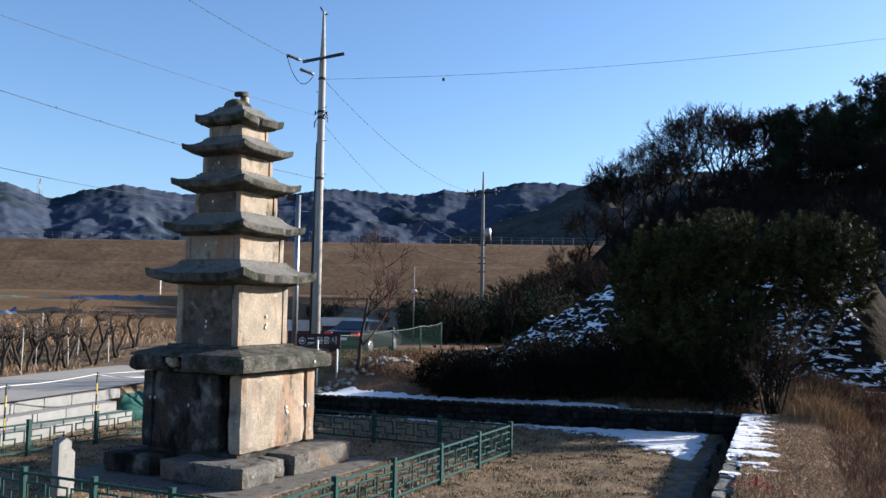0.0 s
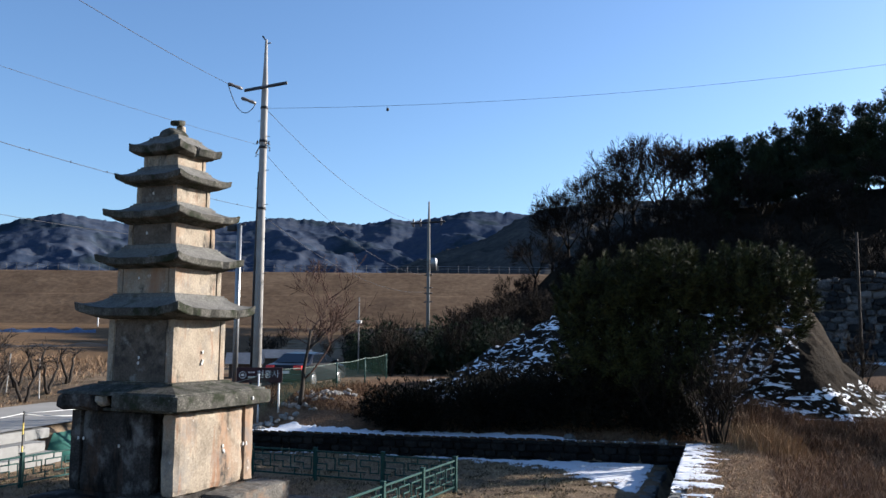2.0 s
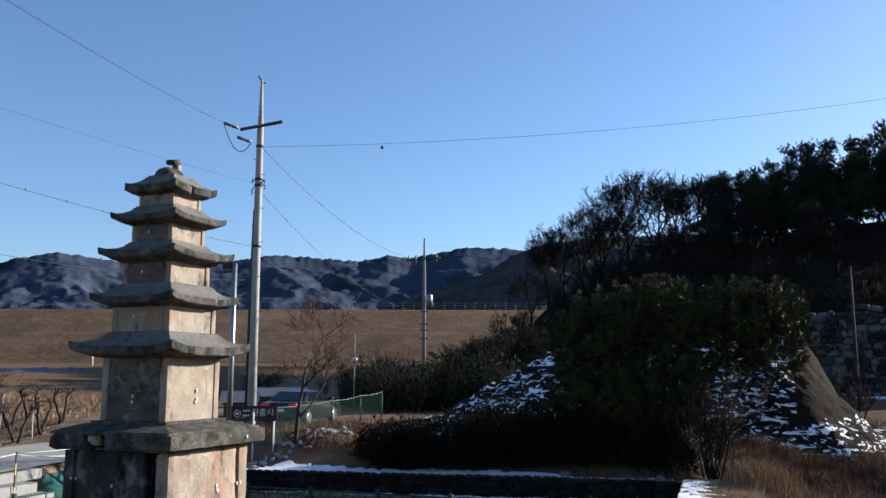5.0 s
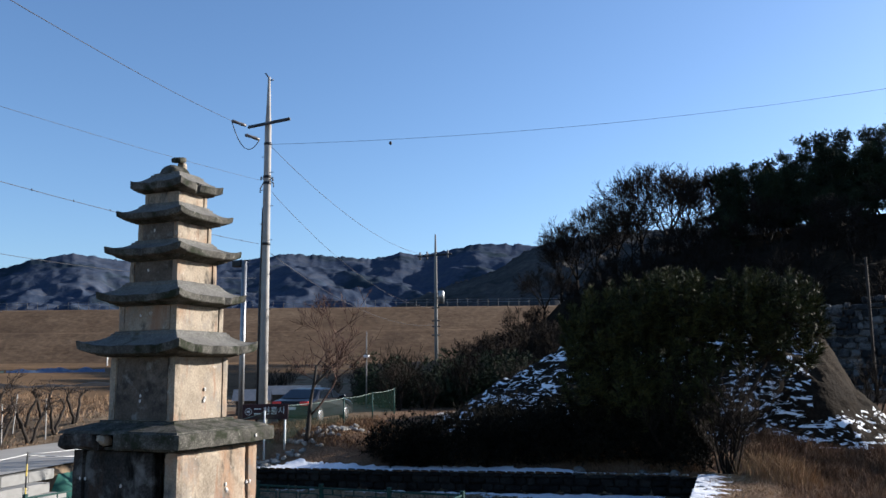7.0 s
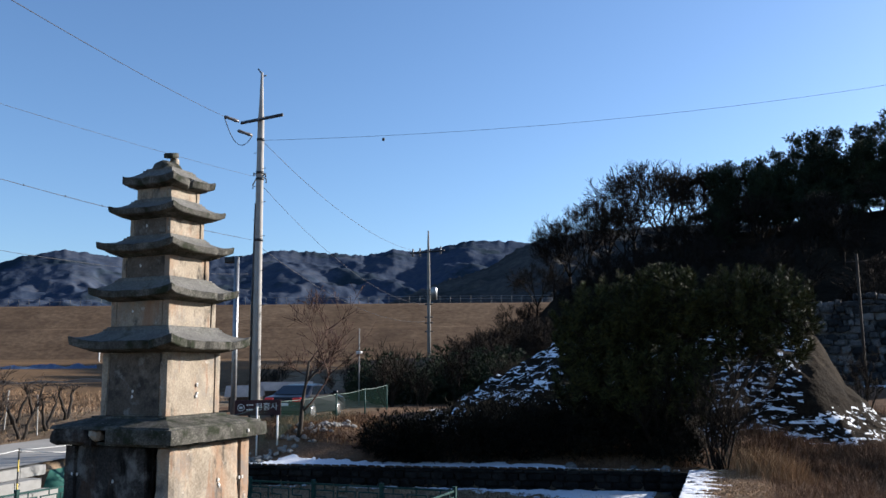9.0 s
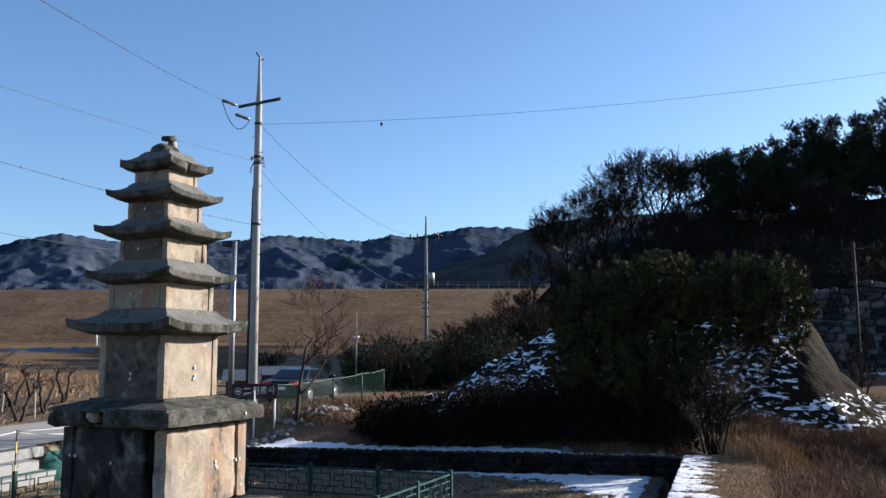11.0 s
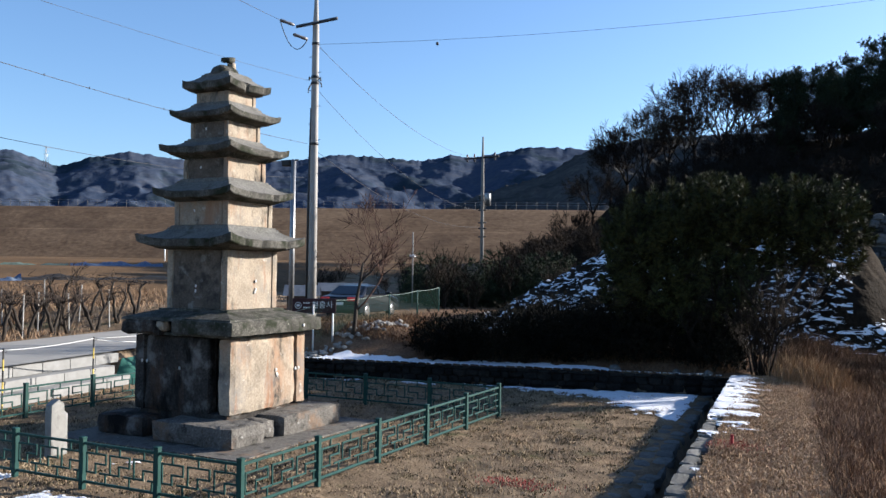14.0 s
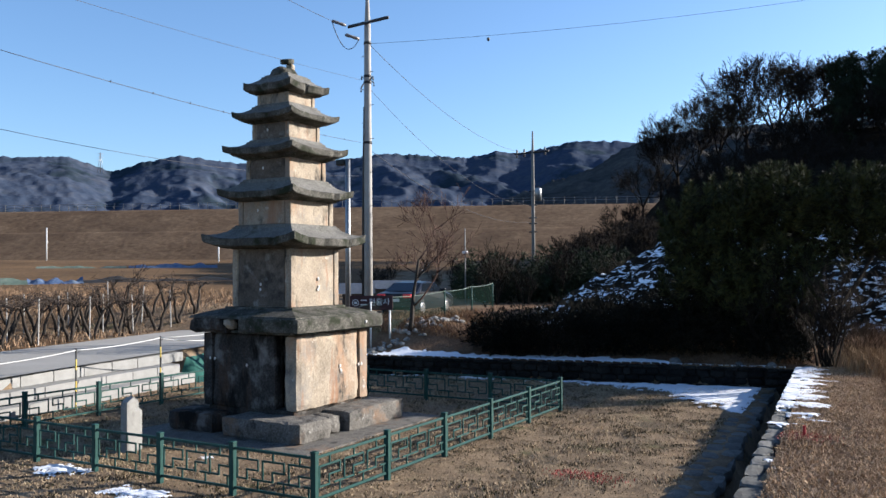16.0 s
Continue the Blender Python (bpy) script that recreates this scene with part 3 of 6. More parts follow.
STONES = []
for k in range(6):
    me = stone_piece("stone", 100 + 7 * k)
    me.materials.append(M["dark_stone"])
    STONES.append(me)
CAPS = []
for k in range(4):
    me = stone_piece("cap_stone", 200 + 5 * k)
    me.materials.append(M["cap_stone"])
    CAPS.append(me)


def field_wall(name, length, to_world, label, caps, face_sign=1):
    """A low wall along local x from 0, whose face looks to +y (face_sign 1); stones are its parts."""
    core = bmesh.new()
    add_box(core, (0, -0.45, -0.45), (length, -0.10, WALL_Z - 0.10))
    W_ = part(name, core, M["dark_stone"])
    W_.matrix_basis = to_world
    tagged(W_, label, "wall", kind="structure")
    rnd = random.Random(len(name) + int(length * 10))
    z = -0.42
    while z < WALL_Z - 0.12:
        h = rnd.uniform(0.20, 0.30)
        if z + h > WALL_Z - 0.05:
            h = WALL_Z - 0.05 - z
        x = rnd.uniform(-0.2, 0.0)
        while x < length:
            w = rnd.uniform(0.26, 0.55)
            s = new("stone", rnd.choice(STONES))
            s.parent = W_
            s.matrix_basis = pose(x + w / 2, -0.11 + rnd.uniform(-0.03, 0.02), z + h / 2, 0, 0, rnd.uniform(-4, 4)) @ Matrix.Diagonal((w * 0.98, 0.26, h * 0.98, 1))
            x += w
        z += h
    x = -0.1
    while x < length and caps:
        w = rnd.uniform(0.4, 1.15)
        s = new("cap_stone", rnd.choice(CAPS))
        s.parent = W_
        d = rnd.uniform(0.25, 0.5)
        s.matrix_basis = pose(x + w / 2, -d / 2 + 0.03, WALL_Z - 0.055 + rnd.uniform(-0.03, 0.012), rnd.uniform(-2, 2), rnd.uniform(-2, 2), rnd.uniform(-7, 7)) @ Matrix.Diagonal((w * 1.04, d, 0.14, 1))
        x += w
    return W_


east_m = Matrix.Translation((-13.0, y_right(-13.0), 0)) @ Matrix.Rotation(math.atan(0.0715), 4, 'Z')
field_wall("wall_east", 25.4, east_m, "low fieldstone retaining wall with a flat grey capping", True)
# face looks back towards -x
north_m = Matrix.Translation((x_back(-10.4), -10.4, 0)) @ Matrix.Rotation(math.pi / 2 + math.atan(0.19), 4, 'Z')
field_wall("wall_north", 16.5, north_m, "low fieldstone retaining wall with shade in its colour, snow on top", False)

# ---- ditch stones: a shaded gutter slab along the east wall ----
g_ob = new("gutter_kerb")
g_ob.matrix_basis = east_m
tagged(g_ob, "rough flat stones edging the drainage ditch", "kerb", kind="structure")
rnd = random.Random(55)
for row in range(2):
    x = -0.2
    while x < 25:
        w = rnd.uniform(0.35, 0.9)
        o = new("edging_stone", rnd.choice(CAPS))
        o.parent = g_ob
        o.matrix_basis = pose(x + w / 2, 0.80 + 0.36 * row + rnd.uniform(-0.05, 0.05), -0.10 + rnd.uniform(-0.03, 0.015), rnd.uniform(-3, 3), rnd.uniform(-3, 3), rnd.uniform(-9, 9)) @ Matrix.Diagonal((w * 1.0, 0.38, 0.24, 1))
        x += w


# ---- green lattice fence ----
def bar_mesh(name, size):
    bm = box([-s / 2 for s in size], [s / 2 for s in size], 0.004)
    me = bpy.data.meshes.new(name)
    bm.to_mesh(me)
    bm.free()
    me.materials.append(M["green_paint"])
    return me


POST_ME = None
bm = box((-0.05, -0.05, -0.25), (0.05, 0.05, 0.90), 0.008)
add_box(bm, (-0.055, -0.055, 0.875), (0.055, 0.055, 0.91), 0.008)
POST_ME = bpy.data.meshes.new("post")
bm.to_mesh(POST_ME)
bm.free()
POST_ME.materials.append(M["green_paint"])


def lattice_fence(a, b, n, label, skip_first=False):
    a, b = Vector(a), Vector(b)
    d = (b - a).normalized()
    L = (b - a).length / n
    ang = math.degrees(math.atan2(d.y, d.x))
    F = thing("lattice_fence", (a.x, a.y, 0), label, "fence", "fences round the pagoda", rz=ang)
    cell = (L - 0.08) / 3
    hb = bar_mesh("lattice_bar", (0.5, 0.028, 0.032))
    vb = bar_mesh("lattice_bar", (0.032, 0.026, 0.17))
    rail = bar_mesh("rail", (L - 0.08, 0.04, 0.045))
    for k in range(n + 1):
        if k == 0 and skip_first:
            continue
        p = new("post", POST_ME)
        p.parent = F
        p.location = (k * L, 0, 0)
    for k in range(n):
        x0 = k * L + 0.04

        def put(me, x, z):
            o = new(me.name.split(".")[0], me)
            o.parent = F
            o.location = (x0 + x, 0, z)
        for z in (0.80, 0.13):
            put(rail, (L - 0.08) / 2, z)
        T_, A_, B_, C_, D_ = 0.80, 0.64, 0.47, 0.31, 0.13

        def hbar(xa, xb_, z):
            xa, xb_ = max(0.0, xa), min(3 * cell, xb_)
            o = new("lattice_bar", hb)
            o.parent = F
            o.location = (x0 + (xa + xb_) / 2, 0, z)
            o.scale = ((xb_ - xa + 0.03) / 0.5, 1, 1)

        def vbar(x, za, zb):
            o = new("lattice_bar", vb)
            o.parent = F
            o.location = (x0 + x, 0, (za + zb) / 2)
            o.scale = (1, 1, abs(zb - za) / 0.17)
        for c in range(3):
            x = c * cell
            vbar(x + 0.53 * cell, T_, A_)
            hbar(x + 0.12 * cell, x + 0.94 * cell, A_)
            vbar(x + 0.94 * cell, A_, B_)
            vbar(x + 0.12 * cell, A_, C_)
            hbar(x + 0.12 * cell, x + 0.50 * cell, C_)
            vbar(x + 0.50 * cell, C_, B_)
            hbar(x + 0.50 * cell, x + 0.94 * cell, B_)
            if c < 2:
                hbar(x + 0.72 * cell, x + 1.12 * cell, C_)
                vbar(x + 0.93 * cell, D_, C_)
            else:
                hbar(x + 0.72 * cell, x + 1.0 * cell, C_)
                vbar(x + 0.86 * cell, D_, C_)
    return F


FC = [(-5.66, -5.32), (5.02, -5.30), (5.02, 5.25), (-5.66, 5.25)]
lattice_fence(FC[0], FC[1], 5, "low green painted metal lattice fence facing the sun")
lattice_fence(FC[1], FC[2], 5, "low green painted metal lattice fence behind the pagoda", True)
lattice_fence(FC[2], FC[3], 5, "low green painted metal lattice fence below the granite steps", True)
lattice_fence(FC[3], FC[0], 6, "low green painted metal lattice fence seen against the light", True)

# ---- small marker stone ----
mk = thing("marker_stone", (-4.05, 0.85, 0), "pale granite marker post with a chipped gabled top", "marker stone", rz=2)
bm = rough_block((-0.21, -0.10, -0.1), (0.21, 0.10, 1.16), 0.02, 0.006, 91, (8, 4, 20))
for v in bm.verts:
    if v.co.z > 1.0:
        v.co.z -= 0.10 * max(0.0, abs(v.co.x) - 0.04) / 0.17
    if v.co.x > 0.05 and v.co.z > 0.86 and v.co.y < 0.02:
        v.co.y = 0.02 + 0.01 * noise.noise(v.co * 9)
part("shaft", bm, M["granite_old"], mk)

# ---- granite steps up to the road ----
SU = Vector((math.cos(radians(10)), math.sin(radians(10)), 0))
SV = Vector((-SU.y, SU.x, 0))
step_o = Vector((4.6, 8.50, 0))
steps = new("granite_steps")
steps.matrix_basis = Matrix.Translation(step_o) @ Matrix.Rotation(radians(10), 4, 'Z')
tagged(steps, "three broad tiers of pale cut granite blocks below the road", "steps", kind="structure")
BLOCKS = []
for k in range(3):
    bm = rough_block((-0.595, -0.42, -0.163), (0.595, 0.42, 0.163), 0.02, 0.006, 300 + k, (5, 3, 2))
    me = bpy.data.meshes.new("granite_block")
    bm.to_mesh(me)
    bm.free()
    me.materials.append(M["granite_new"])
    BLOCKS.append(me)
for tier in range(3):
    for k in range(20):
        o = new("granite_block", BLOCKS[(k + tier) % 3])
        o.parent = steps
        o.location = (0.30 - 0.3 * (2 - tier) + 0.35 - 1.2 * k - (0.5 if tier % 2 else 0) - 0.6, -0.52 + 0.47 * tier + 0.42, 0.165 + 0.327 * tier)

# ---- road ----
rv, rfc = [], []
for i in range(40):
    u = -60 + 2.2 * i
    for v in (0.35, 2.2, 4.2, 6.2):
        p = ROAD_O + RU * u + RV * v
        rv.append((p.x, p.y, 1.035))
for i in range(39):
    for k in range(3):
        rfc.append((i * 4 + k, (i + 1) * 4 + k, (i + 1) * 4 + k + 1, i * 4 + k + 1))
tagged(new("road", mesh_from("road", rv, rfc, M["asphalt"])), "pale grey worn asphalt lane", "road", kind="structure")


# ---- materials of the things ----
M["bark"] = material("dark_bark", (0.0128, 0.0102, 0.00768), (0.0288, 0.0224, 0.0173), (0.0544, 0.0435, 0.0333), 6, 40, 0.95, 0.6)
M["twig"] = material("winter_twigs", (0.0224, 0.0166, 0.0128), (0.0416, 0.0307, 0.0237), (0.064, 0.048, 0.0352), 2, 20, 0.95, 0.0)
M["pale_bark"] = material("grey_bark", (0.0384, 0.0333, 0.0288), (0.0704, 0.0608, 0.0512), (0.109, 0.096, 0.08), 5, 30, 0.95, 0.4)
# near-black and olive ends: crown's inner shade and sunlit needles put into colour
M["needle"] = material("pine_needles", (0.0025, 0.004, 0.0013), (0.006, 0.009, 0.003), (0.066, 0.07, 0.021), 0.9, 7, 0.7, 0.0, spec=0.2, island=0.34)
M["needle_dark"] = material("dark_pine_needles", (0.00864, 0.014, 0.00756), (0.0173, 0.0259, 0.013), (0.0324, 0.0454, 0.0194), 0.4, 5, 0.8, 0.0, spec=0.15, island=0.2)
M["straw"] = material("dry_straw", (0.08, 0.0624, 0.0376), (0.224, 0.164, 0.104), (0.4, 0.312, 0.204), 1.2, 12, 1.0, 0.0, spec=0.05, island=0.5)
M["olive_grass"] = material("olive_winter_grass", (0.018, 0.018, 0.010), (0.05, 0.046, 0.024), (0.11, 0.10, 0.05), 1.2, 12, 1.0, 0.0, spec=0.05, island=0.5)
M["bank_straw"] = material("tan_bank_grass", (0.15, 0.095, 0.055), (0.30, 0.205, 0.125), (0.44, 0.32, 0.205), 1.0, 10, 1.0, 0.0, spec=0.05, island=0.35)
M["reed"] = material("golden_reeds", (0.06, 0.036, 0.0192), (0.136, 0.084, 0.044), (0.256, 0.168, 0.092), 1.5, 12, 1.0, 0.0, spec=0.05, island=0.5)
M["dead_stem"] = material("dead_brown_stems", (0.068, 0.04, 0.0248), (0.168, 0.108, 0.0664), (0.304, 0.208, 0.132), 0.8, 9, 1.0, 0.0, spec=0.05, island=0.4)
# leaves almost black: shade on the terrace is put into their base colour
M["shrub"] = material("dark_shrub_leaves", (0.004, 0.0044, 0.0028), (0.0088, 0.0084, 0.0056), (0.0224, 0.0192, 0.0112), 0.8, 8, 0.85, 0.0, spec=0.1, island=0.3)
M["red_twig"] = material("reddish_twigs", (0.0384, 0.0205, 0.0154), (0.064, 0.0352, 0.0256), (0.096, 0.0544, 0.0384), 2, 20, 0.95, 0.0)
M["straw_brown"] = material("reddish_dead_weeds", (0.0576, 0.032, 0.0179), (0.115, 0.0672, 0.0384), (0.179, 0.115, 0.0672), 0.9, 9, 1.0, 0.0, spec=0.05, island=0.4)
M["pale_rubble"] = material("pale_rubble", (0.12, 0.111, 0.096), (0.192, 0.18, 0.159), (0.27, 0.258, 0.234), 3, 20, 0.9, 0.5, island=0.25)
M["brown_wall"] = material("shed_boards", (0.04, 0.032, 0.0256), (0.072, 0.0576, 0.0464), (0.112, 0.092, 0.076), 1.5, 12, 0.9, 0.3)
# darker version of the winter twigs, with the hillside's shade in the colour
M["wood_twig"] = material("shaded_wood_twigs", (0.0096, 0.008, 0.0064), (0.0192, 0.0152, 0.012), (0.0336, 0.0272, 0.0216), 2, 20, 0.95, 0.0, spec=0.05)
M["wire"] = material("black_cable", (0.024, 0.024, 0.028), (0.032, 0.032, 0.036), (0.04, 0.04, 0.044), 5, 20, 0.6, 0.0)
M["porcelain"] = material("insulator", (0.096, 0.088, 0.088), (0.144, 0.136, 0.136), (0.208, 0.2, 0.2), 9, 40, 0.4, 0.0)
M["car_paint"] = material("navy_car_paint", (0.0032, 0.004, 0.0064), (0.0048, 0.0056, 0.0088), (0.0072, 0.0088, 0.0128), 2, 30, 0.28, 0.0, spec=0.25)
M["glass"] = material("dark_car_glass", (0.0048, 0.0072, 0.0112), (0.0072, 0.0104, 0.016), (0.0096, 0.0144, 0.0224), 2, 10, 0.08, 0.0, spec=0.5)
M["tyre"] = material("tyre_rubber", (0.012, 0.012, 0.012), (0.0176, 0.0176, 0.0176), (0.024, 0.024, 0.024), 20, 60, 0.85, 0.1)
M["chrome"] = material("bright_alloy", (0.4, 0.4, 0.4), (0.48, 0.48, 0.48), (0.56, 0.56, 0.56), 8, 40, 0.25, 0.0, metal=0.9)
M["red_lens"] = material("red_lamp_lens", (0.55, 0.02, 0.02), (0.7, 0.03, 0.03), (0.8, 0.08, 0.07), 10, 40, 0.2, 0.0, spec=0.6)
M["sign"] = material("maroon_sign_panel", (0.024, 0.0072, 0.0096), (0.0336, 0.0104, 0.0136), (0.044, 0.0144, 0.0176), 3, 40, 0.5, 0.05)
M["white_paint"] = material("white_paint", (0.561, 0.561, 0.544), (0.646, 0.646, 0.629), (0.697, 0.697, 0.68), 6, 40, 0.6, 0.05)
M["net"] = material("green_mesh_net", (0.008, 0.048, 0.036), (0.0136, 0.072, 0.056), (0.024, 0.104, 0.08), 1.5, 40, 0.8, 0.3)
M["rope"] = material("dull_net_rope", (0.128, 0.176, 0.152), (0.176, 0.224, 0.2), (0.24, 0.288, 0.256), 6, 40, 0.8, 0.05)
M["yellow"] = material("yellow_paint", (0.44, 0.32, 0.048), (0.52, 0.384, 0.064), (0.576, 0.44, 0.096), 6, 40, 0.6, 0.05)
M["black"] = material("black_paint", (0.0096, 0.0096, 0.0096), (0.016, 0.016, 0.016), (0.024, 0.024, 0.024), 6, 40, 0.6, 0.05)
M["red_paint"] = material("red_marking", (0.224, 0.024, 0.024), (0.32, 0.04, 0.04), (0.4, 0.064, 0.056), 6, 40, 0.8, 0.1)
M["blue_tarp"] = material("blue_tarpaulin", (0.03, 0.05, 0.09), (0.05, 0.08, 0.15), (0.14, 0.17, 0.20), 0.5, 4, 0.55, 0.6, bump_dist=0.2)
M["film"] = material("weathered_green_netting", (0.048, 0.072, 0.056), (0.088, 0.12, 0.096), (0.152, 0.176, 0.144), 0.3, 3, 0.8, 0.5, bump_dist=0.2)
M["pale_roof"] = material("pale_sheet_roof", (0.128, 0.152, 0.192), (0.192, 0.216, 0.256), (0.264, 0.288, 0.32), 0.6, 6, 0.5, 0.2)
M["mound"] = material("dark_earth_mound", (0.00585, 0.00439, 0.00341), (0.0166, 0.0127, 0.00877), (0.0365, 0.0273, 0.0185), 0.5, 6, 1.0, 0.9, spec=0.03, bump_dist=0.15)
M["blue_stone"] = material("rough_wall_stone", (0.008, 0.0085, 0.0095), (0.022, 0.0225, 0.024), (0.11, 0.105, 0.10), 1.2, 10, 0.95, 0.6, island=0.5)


def open_net(name, base, clear):
    """A mesh net: part of the light goes straight through."""
    m = base.copy()
    m.name = name
    nt = m.node_tree
    out = nt.nodes["Material Output"]
    mixs = nt.nodes.new("ShaderNodeMixShader")
    mixs.inputs[0].default_value = clear
    tr = nt.nodes.new("ShaderNodeBsdfTransparent")
    nt.links.new(nt.nodes["Principled BSDF"].outputs[0], mixs.inputs[1])
    nt.links.new(tr.outputs[0], mixs.inputs[2])
    nt.links.new(mixs.outputs[0], out.inputs[0])
    return m


M["net_open"] = open_net("open_green_net", M["net"], 0.90)
M["net_far"] = open_net("sparse_green_net", M["net"], 0.94)


def snowy(name, base, scale, lo, hi, stretch):
    """base with a broken cover of snow lying in streaks."""
    m = base.copy()
    m.name = name
    nt = m.node_tree
    b = nt.nodes["Principled BSDF"]
    old = b.inputs["Base Color"].links[0].from_socket
    geo = nt.nodes.new("ShaderNodeNewGeometry")
    mp = nt.nodes.new("ShaderNodeMapping")
    mp.inputs["Scale"].default_value = stretch
    nt.links.new(geo.outputs["Position"], mp.inputs["Vector"])
    n = nt.nodes.new("ShaderNodeTexNoise")
    n.inputs["Scale"].default_value = scale
    n.inputs["Detail"].default_value = 5
    n.inputs["Distortion"].default_value = 1.3
    nt.links.new(mp.outputs[0], n.inputs["Vector"])
    mr = nt.nodes.new("ShaderNodeMapRange")
    mr.inputs[1].default_value, mr.inputs[2].default_value = lo, hi
    nt.links.new(n.outputs[0], mr.inputs[0])
    mc = nt.nodes.new("ShaderNodeMix")
    mc.data_type = 'RGBA'
    nt.links.new(mr.outputs[0], mc.inputs[0])
    nt.links.new(old, mc.inputs[6])
    mc.inputs[7].default_value = (0.82, 0.84, 0.87, 1)
    nt.links.new(mc.outputs[2], b.inputs["Base Color"])
    return m


M["mound_snow"] = snowy("snow_streaked_earth", M["mound"], 2.8, 0.55, 0.58, (0.75, 0.55, 1.7))

# ---- plants ----
def branches(rnd, base, direction, length, radius, depth, spread, out, up=0.15, min_r=0.004, kids=(3, 4)):
    """Recursive limbs, appended to out as tapered paths."""
    pts = []
    p = Vector(base)
    d = Vector(direction).normalized()
    n = 4 if depth > 1 else 3
    for i in range(n + 1):
        f = i / n
        pts.append((p.copy(), max(min_r, radius * (1 - 0.55 * f))))
        d = (d + Vector((rnd.uniform(-1, 1), rnd.uniform(-1, 1), rnd.uniform(-0.6, 1) * 0.6 + up)) * 0.16).normalized()
        p = p + d * (length / n)
    out.append(pts)
    if depth <= 0:
        return
    for k in range(rnd.randint(*kids)):
        f = rnd.uniform(0.35, 1.0)
        i = min(n - 1, int(f * n))
        q = pts[i][0].lerp(pts[i + 1][0], f * n - i)
        side = Vector((rnd.uniform(-1, 1), rnd.uniform(-1, 1), rnd.uniform(-0.3, 0.7)))
        nd = (d * (1 - spread) + side.normalized() * spread).normalized()
        branches(rnd, q, nd, length * rnd.uniform(0.5, 0.75), max(min_r, radius * rnd.uniform(0.42, 0.6)), depth - 1, spread, out, up, min_r, kids)


def bare_tree(name, seed, height, trunk_r, depth, spread, label, category="tree", stems=1, mat_trunk=None, mat_twig=None, min_r=0.008, group="", up=0.2, kids=(3, 4), trunk_f=0.42):
    rnd = random.Random(seed)
    T = thing(name, (0, 0, 0), label, category, group)
    limbs = []
    for s in range(stems):
        a = rnd.uniform(0, 6.28)
        lean = 0.03 if stems == 1 else rnd.uniform(0.15, 0.5)
        d = Vector((math.cos(a) * lean, math.sin(a) * lean, 1))
        b = Vector((math.cos(a), math.sin(a), 0)) * (0.0 if stems == 1 else rnd.uniform(0.02, 0.25)) + Vector((0, 0, -0.15))
        out = []
        branches(rnd, b, d, height * trunk_f * (1 if stems == 1 else rnd.uniform(0.7, 1.1)), trunk_r, depth, spread, out, up, min_r, kids)
        limbs += out
    thick = [l for l in limbs if l[0][1] > trunk_r * 0.5]
    thin = [l for l in limbs if l[0][1] <= trunk_r * 0.5]
    tr = tube_part("trunk" if stems == 1 else "stem_mass", thick, mat_trunk or M["bark"], T, 6)
    if stems > 1:
        tr["kind"] = "stuff"
    tagged(tube_part("twig_mass", thin, mat_twig or M["twig"], T, 3), kind="stuff")
    return T


def needle_tufts(rnd, centres, n_blades, length, width, spread_up=0.5):
    """Bursts of needle blades at the given (point, outward direction)."""
    vs, fs = [], []
    for c, d in centres:
        for k in range(n_blades):
            v = (Vector((rnd.gauss(0, 1), rnd.gauss(0, 1), rnd.gauss(0, 1))).normalized() + Vector(d) * 0.9 + Vector((0, 0, spread_up))).normalized()
            L = length * rnd.uniform(0.6, 1.15)
            side = v.cross(Vector((rnd.uniform(-1, 1), rnd.uniform(-1, 1), rnd.uniform(-1, 1)))).normalized() * width
            b = len(vs)
            vs += [c - side * 0.5, c + side * 0.5, c + v * L]
            fs.append((b, b + 1, b + 2))
    return vs, fs


